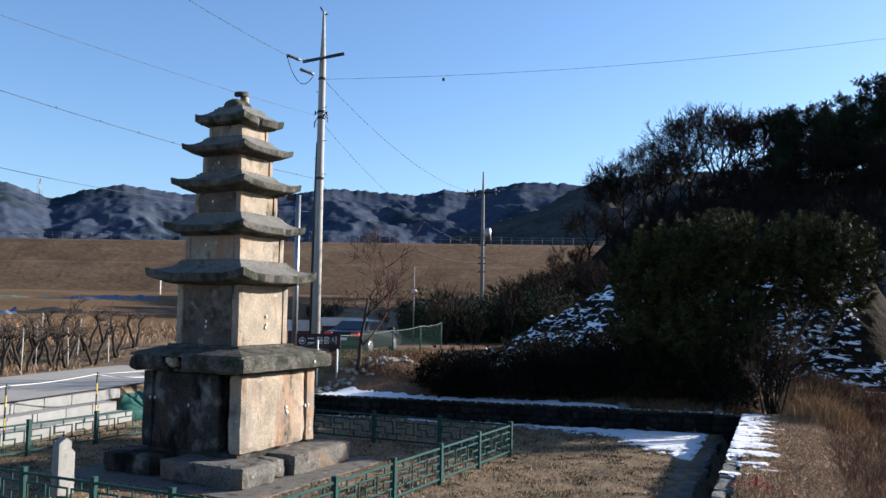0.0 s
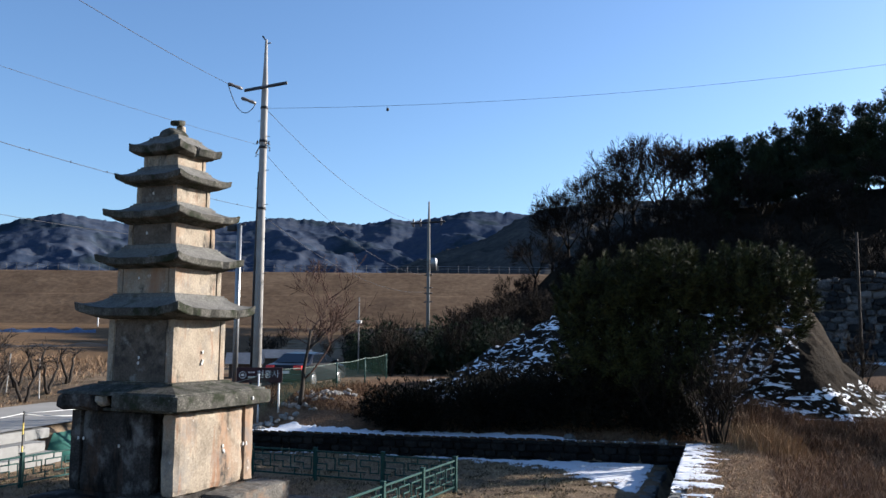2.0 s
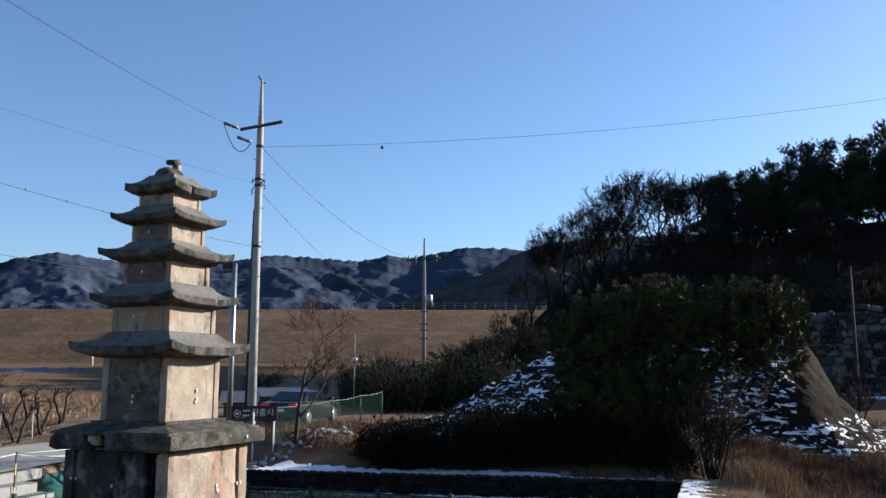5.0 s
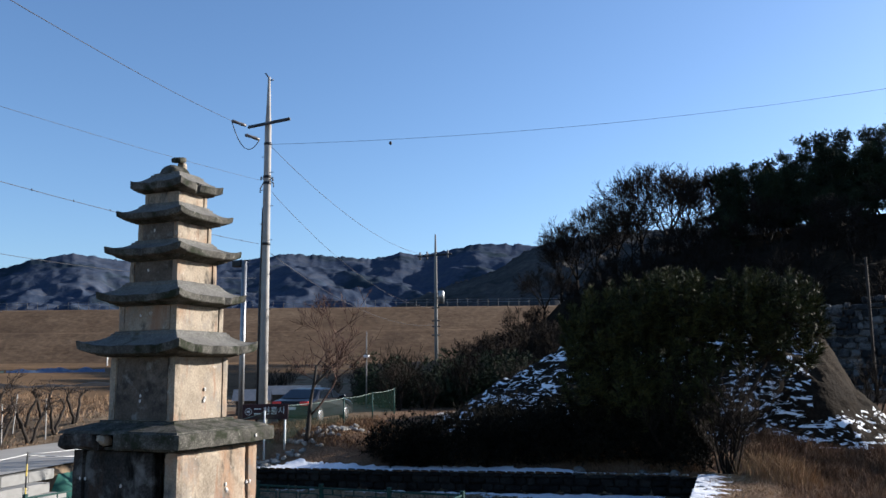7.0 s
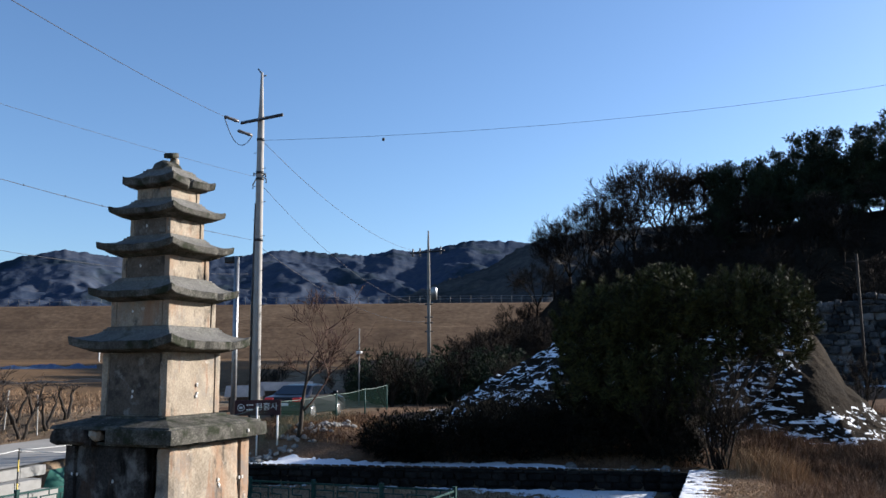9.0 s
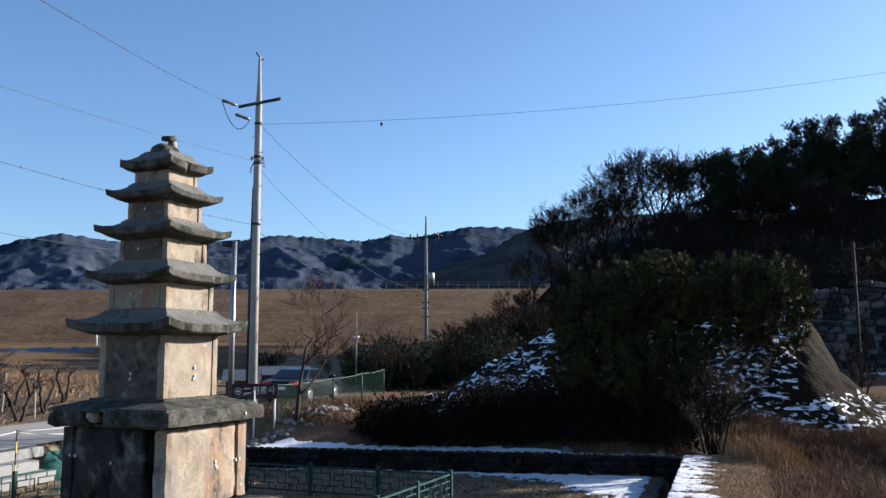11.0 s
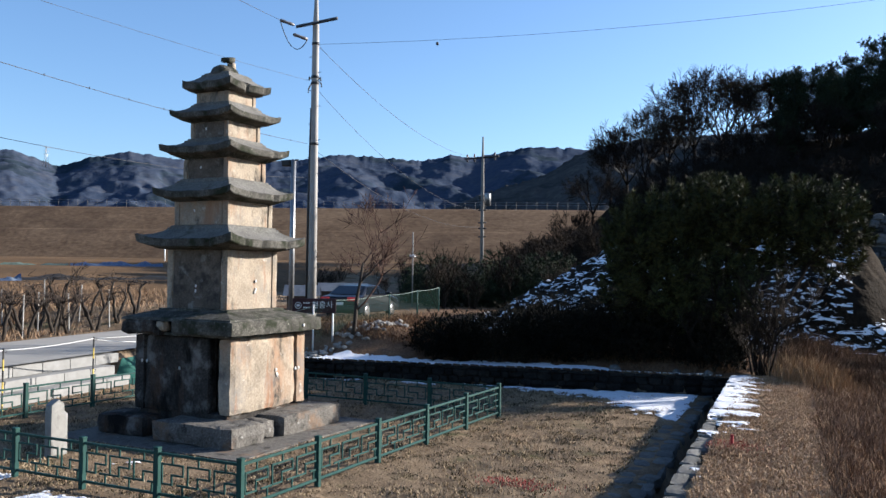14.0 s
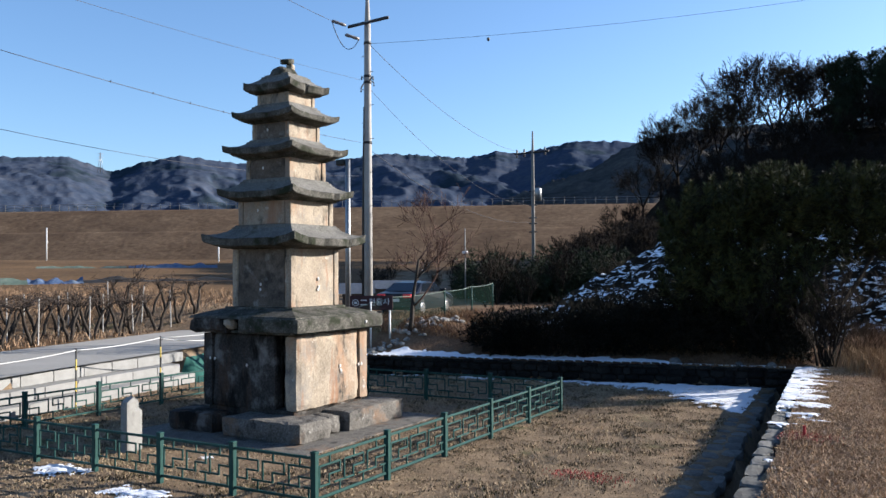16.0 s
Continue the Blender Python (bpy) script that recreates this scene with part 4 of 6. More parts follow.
def pine(name, seed, stems, lobes, tufts, blades, blade, label, mat, trunk_r=0.09, group=""):
    """lobes: (x, y, z, rx, ry, rz) ellipsoids that the crown fills unevenly."""
    rnd = random.Random(seed)
    T = thing(name, (0, 0, 0), label, "tree", group)
    limbs = []
    for k in range(stems):
        lb = lobes[k % len(lobes)]
        a = rnd.uniform(0, 6.28)
        b = Vector((math.cos(a) * 0.3 * (stems > 1), math.sin(a) * 0.3 * (stems > 1), -0.2))
        t = Vector((lb[0], lb[1], lb[2]))
        m = b.lerp(t, 0.5) + Vector((rnd.uniform(-0.3, 0.3), rnd.uniform(-0.3, 0.3), 0.2))
        limbs.append([(b, trunk_r), (b.lerp(m, 0.5), trunk_r * 0.85), (m, trunk_r * 0.7), (m.lerp(t, 0.6), trunk_r * 0.5), (t, trunk_r * 0.3)])
        for q in range(9):
            f = rnd.uniform(0.35, 1.0)
            o = b.lerp(m, f * 2) if f < 0.5 else m.lerp(t, f * 2 - 1)
            l2 = rnd.choice(lobes)
            e = Vector((l2[0] + rnd.uniform(-0.8, 0.8) * l2[3], l2[1] + rnd.uniform(-0.8, 0.8) * l2[4], l2[2] + rnd.uniform(-0.6, 0.8) * l2[5]))
            limbs.append([(o, trunk_r * 0.35), (o.lerp(e, 0.5) + Vector((0, 0, rnd.uniform(-0.2, 0.3))), trunk_r * 0.22), (e, trunk_r * 0.08)])
    for k in range(stems):
        tube_part("trunk", [limbs[k * 10]], M["bark"], T, 6)
    tagged(tube_part("branch_mass", [l for k, l in enumerate(limbs) if k % 10], M["bark"], T, 5), kind="stuff")
    cs = []
    vol = [(l[3] * l[4] * l[5]) ** 0.55 for l in lobes]
    for k in range(tufts // 5):
        l = rnd.choices(lobes, vol)[0]
        d = Vector((rnd.gauss(0, 1), rnd.gauss(0, 1), rnd.gauss(0, 1))).normalized()
        r = rnd.uniform(0.35, 1.0) ** 0.4
        r *= 1 + 0.45 * noise.noise((d.x * 2.4 + l[0], d.y * 2.4 + l[1], d.z * 2.4))
        c = Vector((l[0] + d.x * l[3] * r, l[1] + d.y * l[4] * r, l[2] + d.z * l[5] * r))
        if noise.noise((c.x * 1.1 / max(0.5, l[3] * 0.4), c.y * 1.1 / max(0.5, l[3] * 0.4), c.z * 1.6 / max(0.5, l[3] * 0.4))) < -0.28:
            continue
        for q in range(5):
            j = blade[0] * 0.75
            cs.append((c + Vector((rnd.gauss(0, j), rnd.gauss(0, j), rnd.gauss(0, j) * 0.8)), d))
    v, f = needle_tufts(rnd, cs, blades, blade[0], blade[1])
    o = new("crown", mesh_from("crown", v, f, mat))
    o.parent = T
    return T


def blades(name, count, place, h0, h1, width, mat, label, category, seed, lean=0.5):
    """A stand of single blades; place(rnd) gives a foot or None."""
    rnd = random.Random(seed)
    vs, fs = [], []
    for k in range(count):
        p = place(rnd)
        if p is None:
            continue
        h = rnd.uniform(h0, h1) * (p[3] if len(p) > 3 else 1)
        a = rnd.uniform(0, 6.283)
        dx, dy = rnd.gauss(0, lean) * h, rnd.gauss(0, lean) * h
        w = width * rnd.uniform(0.6, 1.3)
        b = len(vs)
        ca, sa = math.cos(a) * w, math.sin(a) * w
        mx, my, mz = p[0] + dx * 0.4, p[1] + dy * 0.4, p[2] + h * 0.6
        vs += [(p[0] - ca, p[1] - sa, p[2] - 0.01), (p[0] + ca, p[1] + sa, p[2] - 0.01), (mx + ca * 0.7, my + sa * 0.7, mz), (mx - ca * 0.7, my - sa * 0.7, mz), (p[0] + dx, p[1] + dy, p[2] + h * rnd.uniform(0.75, 1.0))]
        fs += [(b, b + 1, b + 2, b + 3), (b + 3, b + 2, b + 4)]
    o = new(name, mesh_from(name, vs, fs, mat))
    return tagged(o, label, category, kind="stuff")


def on_ground(x, y):
    return (x, y, ground_z(x, y))


# ---- utility poles, wires ----
def wire_pts(a, b, sag, n=18):
    a, b = Vector(a), Vector(b)
    return [a.lerp(b, i / n) - Vector((0, 0, 4 * sag * (i / n) * (1 - i / n))) for i in range(n + 1)]


def wire(a, b, sag, r, label, n=18):
    pts = wire_pts(a, b, sag, n)
    return tagged(tube_part("overhead_cable", [[(p, r) for p in pts]], M["wire"], None, 4), label, "cable", "overhead cables")


P1 = Vector((11.74, 5.60, 0))
p1 = thing("utility_pole", (P1.x, P1.y, 1.55), "tall grey concrete utility pole with two crossarms", "utility pole", "utility poles")
tube_part("shaft", [[((0, 0, -0.3), 0.19), ((0, 0, 6), 0.165), ((0, 0, 12.2), 0.13), ((0.0, 0, 12.9), 0.09), ((0, 0, 14.3), 0.05)]], M["concrete_pole"], p1, 14)
arm_dir = Vector((-0.13, -0.99, 0.0)).normalized()
for dz, off, half in ((12.45, 0.16, 1.15), (12.28, -0.16, 1.15)):
    side = Vector((0.99, -0.13, 0)) * off
    a = arm_dir * -half * (1.05 if off > 0 else 0.8) + side + Vector((0, 0, dz))
    b = arm_dir * half * (0.85 if off > 0 else 1.1) + side + Vector((0, 0, dz))
    tube_part("crossarm", [[(a, 0.045), (b, 0.045)]], M["dark_metal"], p1, 6)
tube_part("bracket", [[((0, 0, 14.25), 0.03), ((-0.1, 0.12, 14.45), 0.03)], [((0, 0, 14.15), 0.03), ((0.12, -0.14, 14.2), 0.03)]], M["dark_metal"], p1, 5)
for s_, z_ in ((-1.2, 12.45), (-0.45, 11.75)):
    c = arm_dir * s_ + Vector((0, 0, z_))
    d = Vector((-0.5, 0.35, 0.12))
    tube_part("insulator", [[(c, 0.05), (c + d * 0.25, 0.075), (c + d * 0.5, 0.06), (c + d * 0.9, 0.075), (c + d, 0.04)]], M["porcelain"], p1, 8)
c0, c1 = arm_dir * -1.2 + Vector((-0.5, 0.35, 12.57)), arm_dir * -0.45 + Vector((0, 0, 11.75))
tube_part("jumper_cable", [[(p, 0.018) for p in wire_pts(c0, c1, 0.75, 12)]], M["wire"], p1, 4)
rnd = random.Random(5)
for k in range(11):
    z_ = 4.2 + 0.68 * k
    sgn = 1 if k % 2 else -1
    r_ = 0.18 - 0.004 * k
    tube_part("step_bolt", [[(arm_dir * sgn * r_, 0.014), (arm_dir * sgn * (r_ + 0.17), 0.014)]], M["dark_metal"], p1, 4).location = (0, 0, z_)
for z_, r_ in ((11.5, 0.14), (10.15, 0.15), (9.9, 0.15), (7.45, 0.165)):
    tube_part("band", [[((0, 0, z_ - 0.05), r_ + 0.015), ((0, 0, z_ + 0.05), r_ + 0.015)]], M["dark_metal"], p1, 12)
for k, (sx, z_) in enumerate(((-0.32, 10.2), (-0.36, 9.7), (0.3, 10.1), (0.34, 9.85))):
    c = arm_dir * sx + Vector((0, 0, z_))
    tube_part("cable_clamp", [[(arm_dir * sx * 0.4 + Vector((0, 0, 10.0)), 0.02), (c, 0.03), (c + Vector((0, 0, -0.14)), 0.035)]], M["black"], p1, 6)
tube_part("riser_conduit", [[(Vector((-0.16, 0.14, -0.3)), 0.05), (Vector((-0.15, 0.13, 5.0)), 0.05), (Vector((-0.13, 0.1, 8.9)), 0.02)]], M["dark_metal"], p1, 6)

P2 = Vector((38.85, 10.1, 0))
p2 = thing("utility_pole", (P2.x, P2.y, 2.2), "distant concrete utility pole carrying a grey transformer", "utility pole", "utility poles")
tube_part("shaft", [[((0, 0, -0.5), 0.14), ((0, 0, 8), 0.115), ((0, 0, 9.9), 0.095), ((0, 0, 11.45), 0.05)]], M["weathered_pole"], p2, 10)
tube_part("crossarm", [[(arm_dir * -1.5 + Vector((0, 0, 9.95)), 0.07), (arm_dir * 1.3 + Vector((0, 0, 9.95)), 0.07)]], M["dark_metal"], p2, 6)
for s_ in (-1.3, -0.7, 1.0):
    tube_part("insulator", [[(arm_dir * s_ + Vector((0, 0, 9.7)), 0.07), (arm_dir * s_ + Vector((0, 0, 10.25)), 0.06)]], M["porcelain"], p2, 6)
tube_part("transformer", [[(arm_dir * 0.42 + Vector((0, 0, 6.5)), 0.24), (arm_dir * 0.42 + Vector((0, 0, 7.3)), 0.24), (arm_dir * 0.42 + Vector((0, 0, 7.4)), 0.18)]], M["grey_metal"], p2, 12)
for z_ in (7.2, 6.9, 6.2, 5.3, 4.9, 4.3):
    tube_part("bracket", [[(arm_dir * -0.32 + Vector((0, 0, z_)), 0.05), (arm_dir * 0.3 + Vector((0, 0, z_)), 0.05)]], M["dark_metal"], p2, 5)

lp = thing("lamp_post", (11.95, 6.75, 1.5), "slim grey steel lamp post with a dark floodlight", "lamp post")
tube_part("shaft", [[((0, 0, -0.2), 0.115), ((0, 0, 6.95), 0.10)]], M["grey_metal"], lp, 12)
part("floodlight", box((-0.10, 0.12, 6.70), (0.18, 0.55, 6.92), 0.03), M["black"], lp)
tube_part("bracket", [[((0, -0.25, 6.93), 0.03), ((0, 0.6, 6.93), 0.03)]], M["dark_metal"], lp, 5)


def ray_point(x, y, z, k):
    """A point k times as far from the viewer's stand as (x, y, z)."""
    e = Vector((-16.26, -13.73, 3.99))
    return e + (Vector((x, y, z)) - e) * k


W0 = P1 + Vector((0, 0, 1.55))
WIRE_A, WIRE_B, WIRE_C, WIRE_D = (-8.87, -1.83, 10.50), (-5.81, 3.33, 10.21), (-5.70, 3.26, 8.61), (-5.58, 3.18, 6.88)
WIRE_R, BALL = (29.2, -30.6, 18.4), (13.94, 1.22, 13.13)
SIGN_A, SIGN_RZ = (10.17, 5.38, 2.29), -56.2
NET_PTS = ((9.26, 5.27, 2.28), (10.38, 4.55, 2.57), (11.04, 4.11, 2.77), (15.19, 4.0, 2.91), (18.85, 4.6, 3.03), (22.89, 5.49, 3.12))
CAR_AT, CAR_RZ = (16.37, 6.13, 1.88), 7
wire(W0 + c0, WIRE_A, 0.15, 0.009, "thin black power cable rising past the pagoda")
wire(W0 + Vector((-0.2, 0.2, 10.0)), WIRE_B, 0.10, 0.006, "thin black service cable from the pole")
wire(W0 + Vector((-0.2, 0.2, 7.45)), WIRE_C, 0.15, 0.009, "spiral-wrapped cable from the pole")
wire(W0 + Vector((-0.2, 0.2, 6.1)), WIRE_D, 0.30, 0.007, "low service cable from the pole")
wr = wire(W0 + Vector((0.1, 0, 11.51)), WIRE_R, 1.0, 0.007, "long thin cable with a small marker ball", 30)
tube_part("marker_ball", [[(Vector(BALL) + Vector((0, 0, dz)), r_) for dz, r_ in ((-0.07, 0.02), (-0.04, 0.06), (0.04, 0.06), (0.07, 0.02))]], M["black"], wr, 8)
w2 = P2 + Vector((0, 0, 2.2))
wire(W0 + Vector((0.1, 0, 11.5)), w2 + Vector((-0.4, 0.4, 9.9)), 0.9, 0.010, "cable sagging towards the distant pole")
wire(W0 + Vector((0.1, 0, 9.7)), w2 + Vector((-0.2, 0.2, 6.2)), 1.1, 0.008, "cable sagging towards the distant pole")
wire(W0 + Vector((0.1, 0, 7.2)), w2 + Vector((-0.2, 0.2, 5.0)), 0.9, 0.010, "low cable sagging towards the distant pole")
for k in range(9):
    p = W0 + Vector((-0.2, 0.2, 7.45))
    q = p.lerp(Vector(WIRE_C), 0.08 + 0.09 * k) - Vector((0, 0, 4 * 0.15 * (0.08 + 0.09 * k) * (0.92 - 0.09 * k)))
    tagged(tube_part("cable_spacer", [[(q + Vector((0, 0, -0.015)), 0.016), (q + Vector((0, 0, 0.04)), 0.012)]], M["wire"], None, 5), "small dark spacer clipped on an overhead cable", "cable spacer", "cable spacers")

# ---- sign, nets, ropes ----
sg = thing("sign_board", SIGN_A, "long dark maroon sign board with pale lettering", "sign", rz=SIGN_RZ)
part("panel", box((0, -0.03, 0), (1.66, 0.03, 0.56), 0.01), M["sign"], sg)
for x in (0.12, 1.54):
    part("leg", box((x - 0.04, 0.031, -1.3), (x + 0.04, 0.10, 0.5), 0.01), M["grey_metal"], sg)
ring = []
for k in range(13):
    a = 2 * math.pi * k / 12
    ring.append((Vector((0.22 + 0.12 * math.cos(a), -0.034, 0.29 + 0.12 * math.sin(a))), 0.018))
tube_part("emblem_ring", [ring], M["white_paint"], sg, 4)
part("emblem_bar", box((0.16, -0.04, 0.25), (0.28, -0.031, 0.33)), M["white_paint"], sg)
for r_ in range(2):
    for k in range(3):
        part("letter_bar", box((0.42 + 0.085 * k, -0.04, 0.36 - 0.17 * r_), (0.485 + 0.085 * k, -0.031, 0.41 - 0.17 * r_)), M["white_paint"], sg)
def lettering(name, text, size, at, parent):
    """Raised lettering in the built-in font, turned to face the viewer's side of the panel."""
    cu = bpy.data.curves.new(name, 'FONT')
    cu.body = text
    cu.size = size
    cu.extrude = 0.004
    cu.align_y = 'CENTER'
    cu.materials.append(M["white_paint"])
    o = new(name, cu)
    o.parent = parent
    o.matrix_basis = pose(*at, 90, 0, 0)
    return o


lettering("lettering", "\ucc9c\ud765\uc0ac", 0.30, (0.72, -0.036, 0.30), sg)

NET = [Vector(p) for p in NET_PTS]
nf = thing("net_fence", (NET[0].x, NET[0].y, 0), "sagging green mesh net hung between pale steel stakes", "fence")
inv = Matrix.Translation((-NET[0].x, -NET[0].y, 0))
for k, p in enumerate(NET):
    z0 = ground_z(p.x, p.y)
    tube_part("stake", [[(inv @ Vector((p.x, p.y, z0 - 0.2)), 0.035), (inv @ Vector((p.x, p.y, p.z + 0.05)), 0.03)]], M["white_paint"] if k < 3 else M["green_paint"], nf, 6)
for seg, (a, b) in enumerate(zip(NET, NET[1:])):
    vs, fs = [], []
    n = 14
    for i in range(n + 1):
        f = i / n
        q = a.lerp(b, f)
        top = q.z - 0.05 * 4 * f * (1 - f) * (1 + 0.3 * noise.noise((q.x, q.y, 0)))
        g = ground_z(q.x, q.y)
        for j in range(5):
            z = top + (g + 0.05 - top) * j / 4
            w = 0.05 * noise.noise((q.x * 2, q.y * 2, z * 3))
            vs.append(inv @ Vector((q.x + w, q.y + w, z)))
    for i in range(n):
        for j in range(4):
            fs.append((i * 5 + j, (i + 1) * 5 + j, (i + 1) * 5 + j + 1, i * 5 + j + 1))
    o = new("net", mesh_from("net", vs, fs, M["net_open"] if seg < 3 else M["net_far"], True))
    o.parent = nf
    tube_part("top_rope", [[(inv @ (a.lerp(b, i / 10) - Vector((0, 0, 0.05 * 4 * (i / 10) * (1 - i / 10) - 0.01))), 0.010) for i in range(11)]], M["rope"], nf, 5)

for k, (x, y, h) in enumerate(((-1.05, 6.62, 1.70), (1.95, 6.62, 1.83), (-4.6, 6.5, 1.6))):
    rp = thing("rope_post", (x, y, 0), "slim post striped black and yellow with rope rings", "post", "rope posts below the road")
    for q in range(6):
        part("band", box((-0.019, -0.019, -0.1 + (h + 0.1) * q / 6), (0.019, 0.019, -0.1 + (h + 0.1) * (q + 1) / 6), 0.006), M["black"] if q % 2 else M["yellow"], rp)
    for z_ in (h - 0.08, h * 0.45):
        tube_part("ring", [[(Vector((0.05 + 0.045 * math.cos(a_ * 0.785), 0, z_ + 0.045 * math.sin(a_ * 0.785))), 0.008) for a_ in range(9)]], M["dark_metal"], rp, 4)


def rope(a, b, sag, label):
    tagged(tube_part("rope", [[(p, 0.012) for p in wire_pts(a, b, sag, 14)]], M["white_paint"], None, 5), label, "rope", "white ropes")


rope((-1.05, 6.62, 1.65), (1.95, 6.62, 1.78), 0.05, "white rope strung between the striped posts")
rope((-4.6, 6.5, 1.5), (-1.05, 6.62, 1.65), 0.06, "white rope strung between the striped posts")
rope((1.95, 6.62, 1.78), tuple(NET[0]), 0.15, "white rope running up towards the sign")
rope((1.95, 6.62, 1.76), (5.6, 6.9, 1.55), 0.10, "slack white rope near the road edge")

# ---- car ----
def car():
    C = thing("car", CAR_AT, "parked dark navy saloon car behind the green net", "car", rz=CAR_RZ)
    prof = [(-2.35, 0.35), (-2.38, 0.75), (-2.28, 0.96), (-1.75, 1.03), (-1.0, 1.40), (-0.3, 1.46), (0.45, 1.40), (1.25, 1.0), (2.05, 0.86), (2.35, 0.70), (2.38, 0.38), (2.2, 0.22), (-2.2, 0.22)]
    bm = bmesh.new()
    rows = []
    for y, s, dz in ((-0.90, 0.93, 0.06), (-0.84, 0.985, 0.02), (-0.6, 1.0, 0), (0, 1.0, 0.015), (0.6, 1.0, 0), (0.84, 0.985, 0.02), (0.90, 0.93, 0.06)):
        row = []
        for x, z in prof:
            zz = z - dz if z > 0.6 else z + dz
            # the cabin leans inwards
            yy = y * (0.80 if z > 1.2 else 0.97 if z > 0.98 else 1.0)
            row.append(bm.verts.new((x * s, yy, zz)))
        rows.append(row)
    m = len(prof)
    for a, b in zip(rows, rows[1:]):
        for k in range(m):
            bm.faces.new((a[k], a[(k + 1) % m], b[(k + 1) % m], b[k]))
    bm.faces.new(rows[0])
    bm.faces.new(rows[-1][::-1])
    bmesh.ops.recalc_face_normals(bm, faces=bm.faces)
    body = part("body", bm, M["car_paint"], C)
    # glazing, slightly proud
    def pane(name, pts):
        b2 = bmesh.new()
        f = b2.faces.new([b2.verts.new(p) for p in pts])
        r = bmesh.ops.extrude_face_region(b2, geom=[f])
        nrm = f.normal.copy()
        f.normal_update()
        for v in [g for g in r["geom"] if isinstance(g, bmesh.types.BMVert)]:
            v.co += f.normal * 0.012
        bmesh.ops.recalc_face_normals(b2, faces=b2.faces)
        part(name, b2, M["glass"], C)
    pane("rear_window", [(-1.76, 0.66, 1.045), (-1.76, -0.66, 1.045), (-1.06, -0.60, 1.395), (-1.06, 0.60, 1.395)])
    pane("windscreen", [(1.24, -0.68, 1.03), (1.24, 0.68, 1.03), (0.50, 0.60, 1.40), (0.50, -0.60, 1.40)])
    for s in (-1, 1):
        pts = [(-1.45, s * 0.865, 1.02), (-0.10, s * 0.875, 1.00), (-0.10, s * 0.735, 1.38), (-0.95, s * 0.73, 1.36)]
        pane("side_window", pts if s < 0 else pts[::-1])
        pts = [(-0.02, s * 0.875, 1.00), (1.05, s * 0.865, 1.01), (0.40, s * 0.735, 1.36), (-0.02, s * 0.735, 1.39)]
        pane("side_window", pts if s < 0 else pts[::-1])
        part("tail_light", box((-2.40, s * 0.62 - 0.19, 0.76), (-2.26, s * 0.62 + 0.19, 0.93), 0.03, 2), M["red_lens"], C, "red tail light")
        part("door_mirror", box((0.78, s * 0.98 - 0.10, 0.98), (0.95, s * 0.98 + 0.10, 1.12), 0.04, 2), M["car_paint"], C)
        for x in (-1.38, 1.38):
            w = new("wheel")
            w.parent = C
            w.location = (x, s * 0.80, 0.33)
            tube_part("tyre", [[((0, -0.11, 0), 0.28), ((0, -0.10, 0), 0.33), ((0, 0.10, 0), 0.33), ((0, 0.11, 0), 0.28)]], M["tyre"], w, 24)
            tube_part("rim", [[((0, -0.122, 0), 0.19), ((0, -0.118, 0), 0.23), ((0, 0.118, 0), 0.23), ((0, 0.122, 0), 0.19)]], M["chrome"], w, 16)
    part("number_plate", box((-2.395, -0.26, 0.60), (-2.375, 0.26, 0.72), 0.004), M["white_paint"], C)
    part("rear_bumper", box((-2.43, -0.86, 0.34), (-2.30, 0.86, 0.58), 0.05, 2), M["car_paint"], C)
    return C


car()

# ---- spoil mound streaked with snow ----
def mound():
    ys_ = [6, 2.4, 0.4, -3.2, -9, -14.2, -15.5, -16.9, -19]
    hs_ = [0, 0.2, 2.1, 4.4, 5.1, 4.9, 2.3, 0.5, 0]
    vs, fs = [], []
    nx_, ny_ = 60, 110
    for i in range(nx_):
        x = 17.5 + 15 * i / (nx_ - 1)
        for j in range(ny_):
            y = -20 + 27 * j / (ny_ - 1)
            h = float(np.interp(-y, [-a for a in ys_], hs_))
            t = (x - 24.5) / (6.5 if x < 24.5 else 7.5)
            f = max(0.0, 1 - abs(t)) ** 0.9
            z = h * f + 1.0 * math.exp(-((x - 20.6) / 1.6) ** 2 - ((y + 12.5) / 2.6) ** 2)
            z += (0.25 * noise.noise((x * 0.6, y * 0.6, 0)) + 0.34 * noise.noise((x * 1.9, y * 1.9, 3)) + 0.10 * noise.noise((x * 5.1, y * 5.1, 6)) + 0.07 * noise.noise((x * 0.9, y * 0.9, z * 3))) * min(1.0, z)
            vs.append((x, y, ground_z(x, y) - 0.12 + z))
    for i in range(nx_ - 1):
        for j in range(ny_ - 1):
            fs.append((i * ny_ + j, (i + 1) * ny_ + j, (i + 1) * ny_ + j + 1, i * ny_ + j + 1))
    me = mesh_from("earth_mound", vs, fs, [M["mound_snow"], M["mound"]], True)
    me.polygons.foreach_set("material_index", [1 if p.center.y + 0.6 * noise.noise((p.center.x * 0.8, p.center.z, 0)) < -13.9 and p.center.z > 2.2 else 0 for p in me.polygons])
    tagged(new("earth_mound", me), "large dark earth mound streaked with old snow", "mound", kind="structure")


mound()


# ---- pine beside the wall, shrubs on the terrace ----
RIGHT = Vector((0.34, -0.94, 0))
AWAY = Vector((0.94, 0.34, 0))


def lobes_of(rows):
    out = []
    for l, d, z, rx, ry, rz_ in rows:
        p = RIGHT * l + AWAY * d
        out.append((p.x, p.y, z, ry, rx, rz_))
    return out


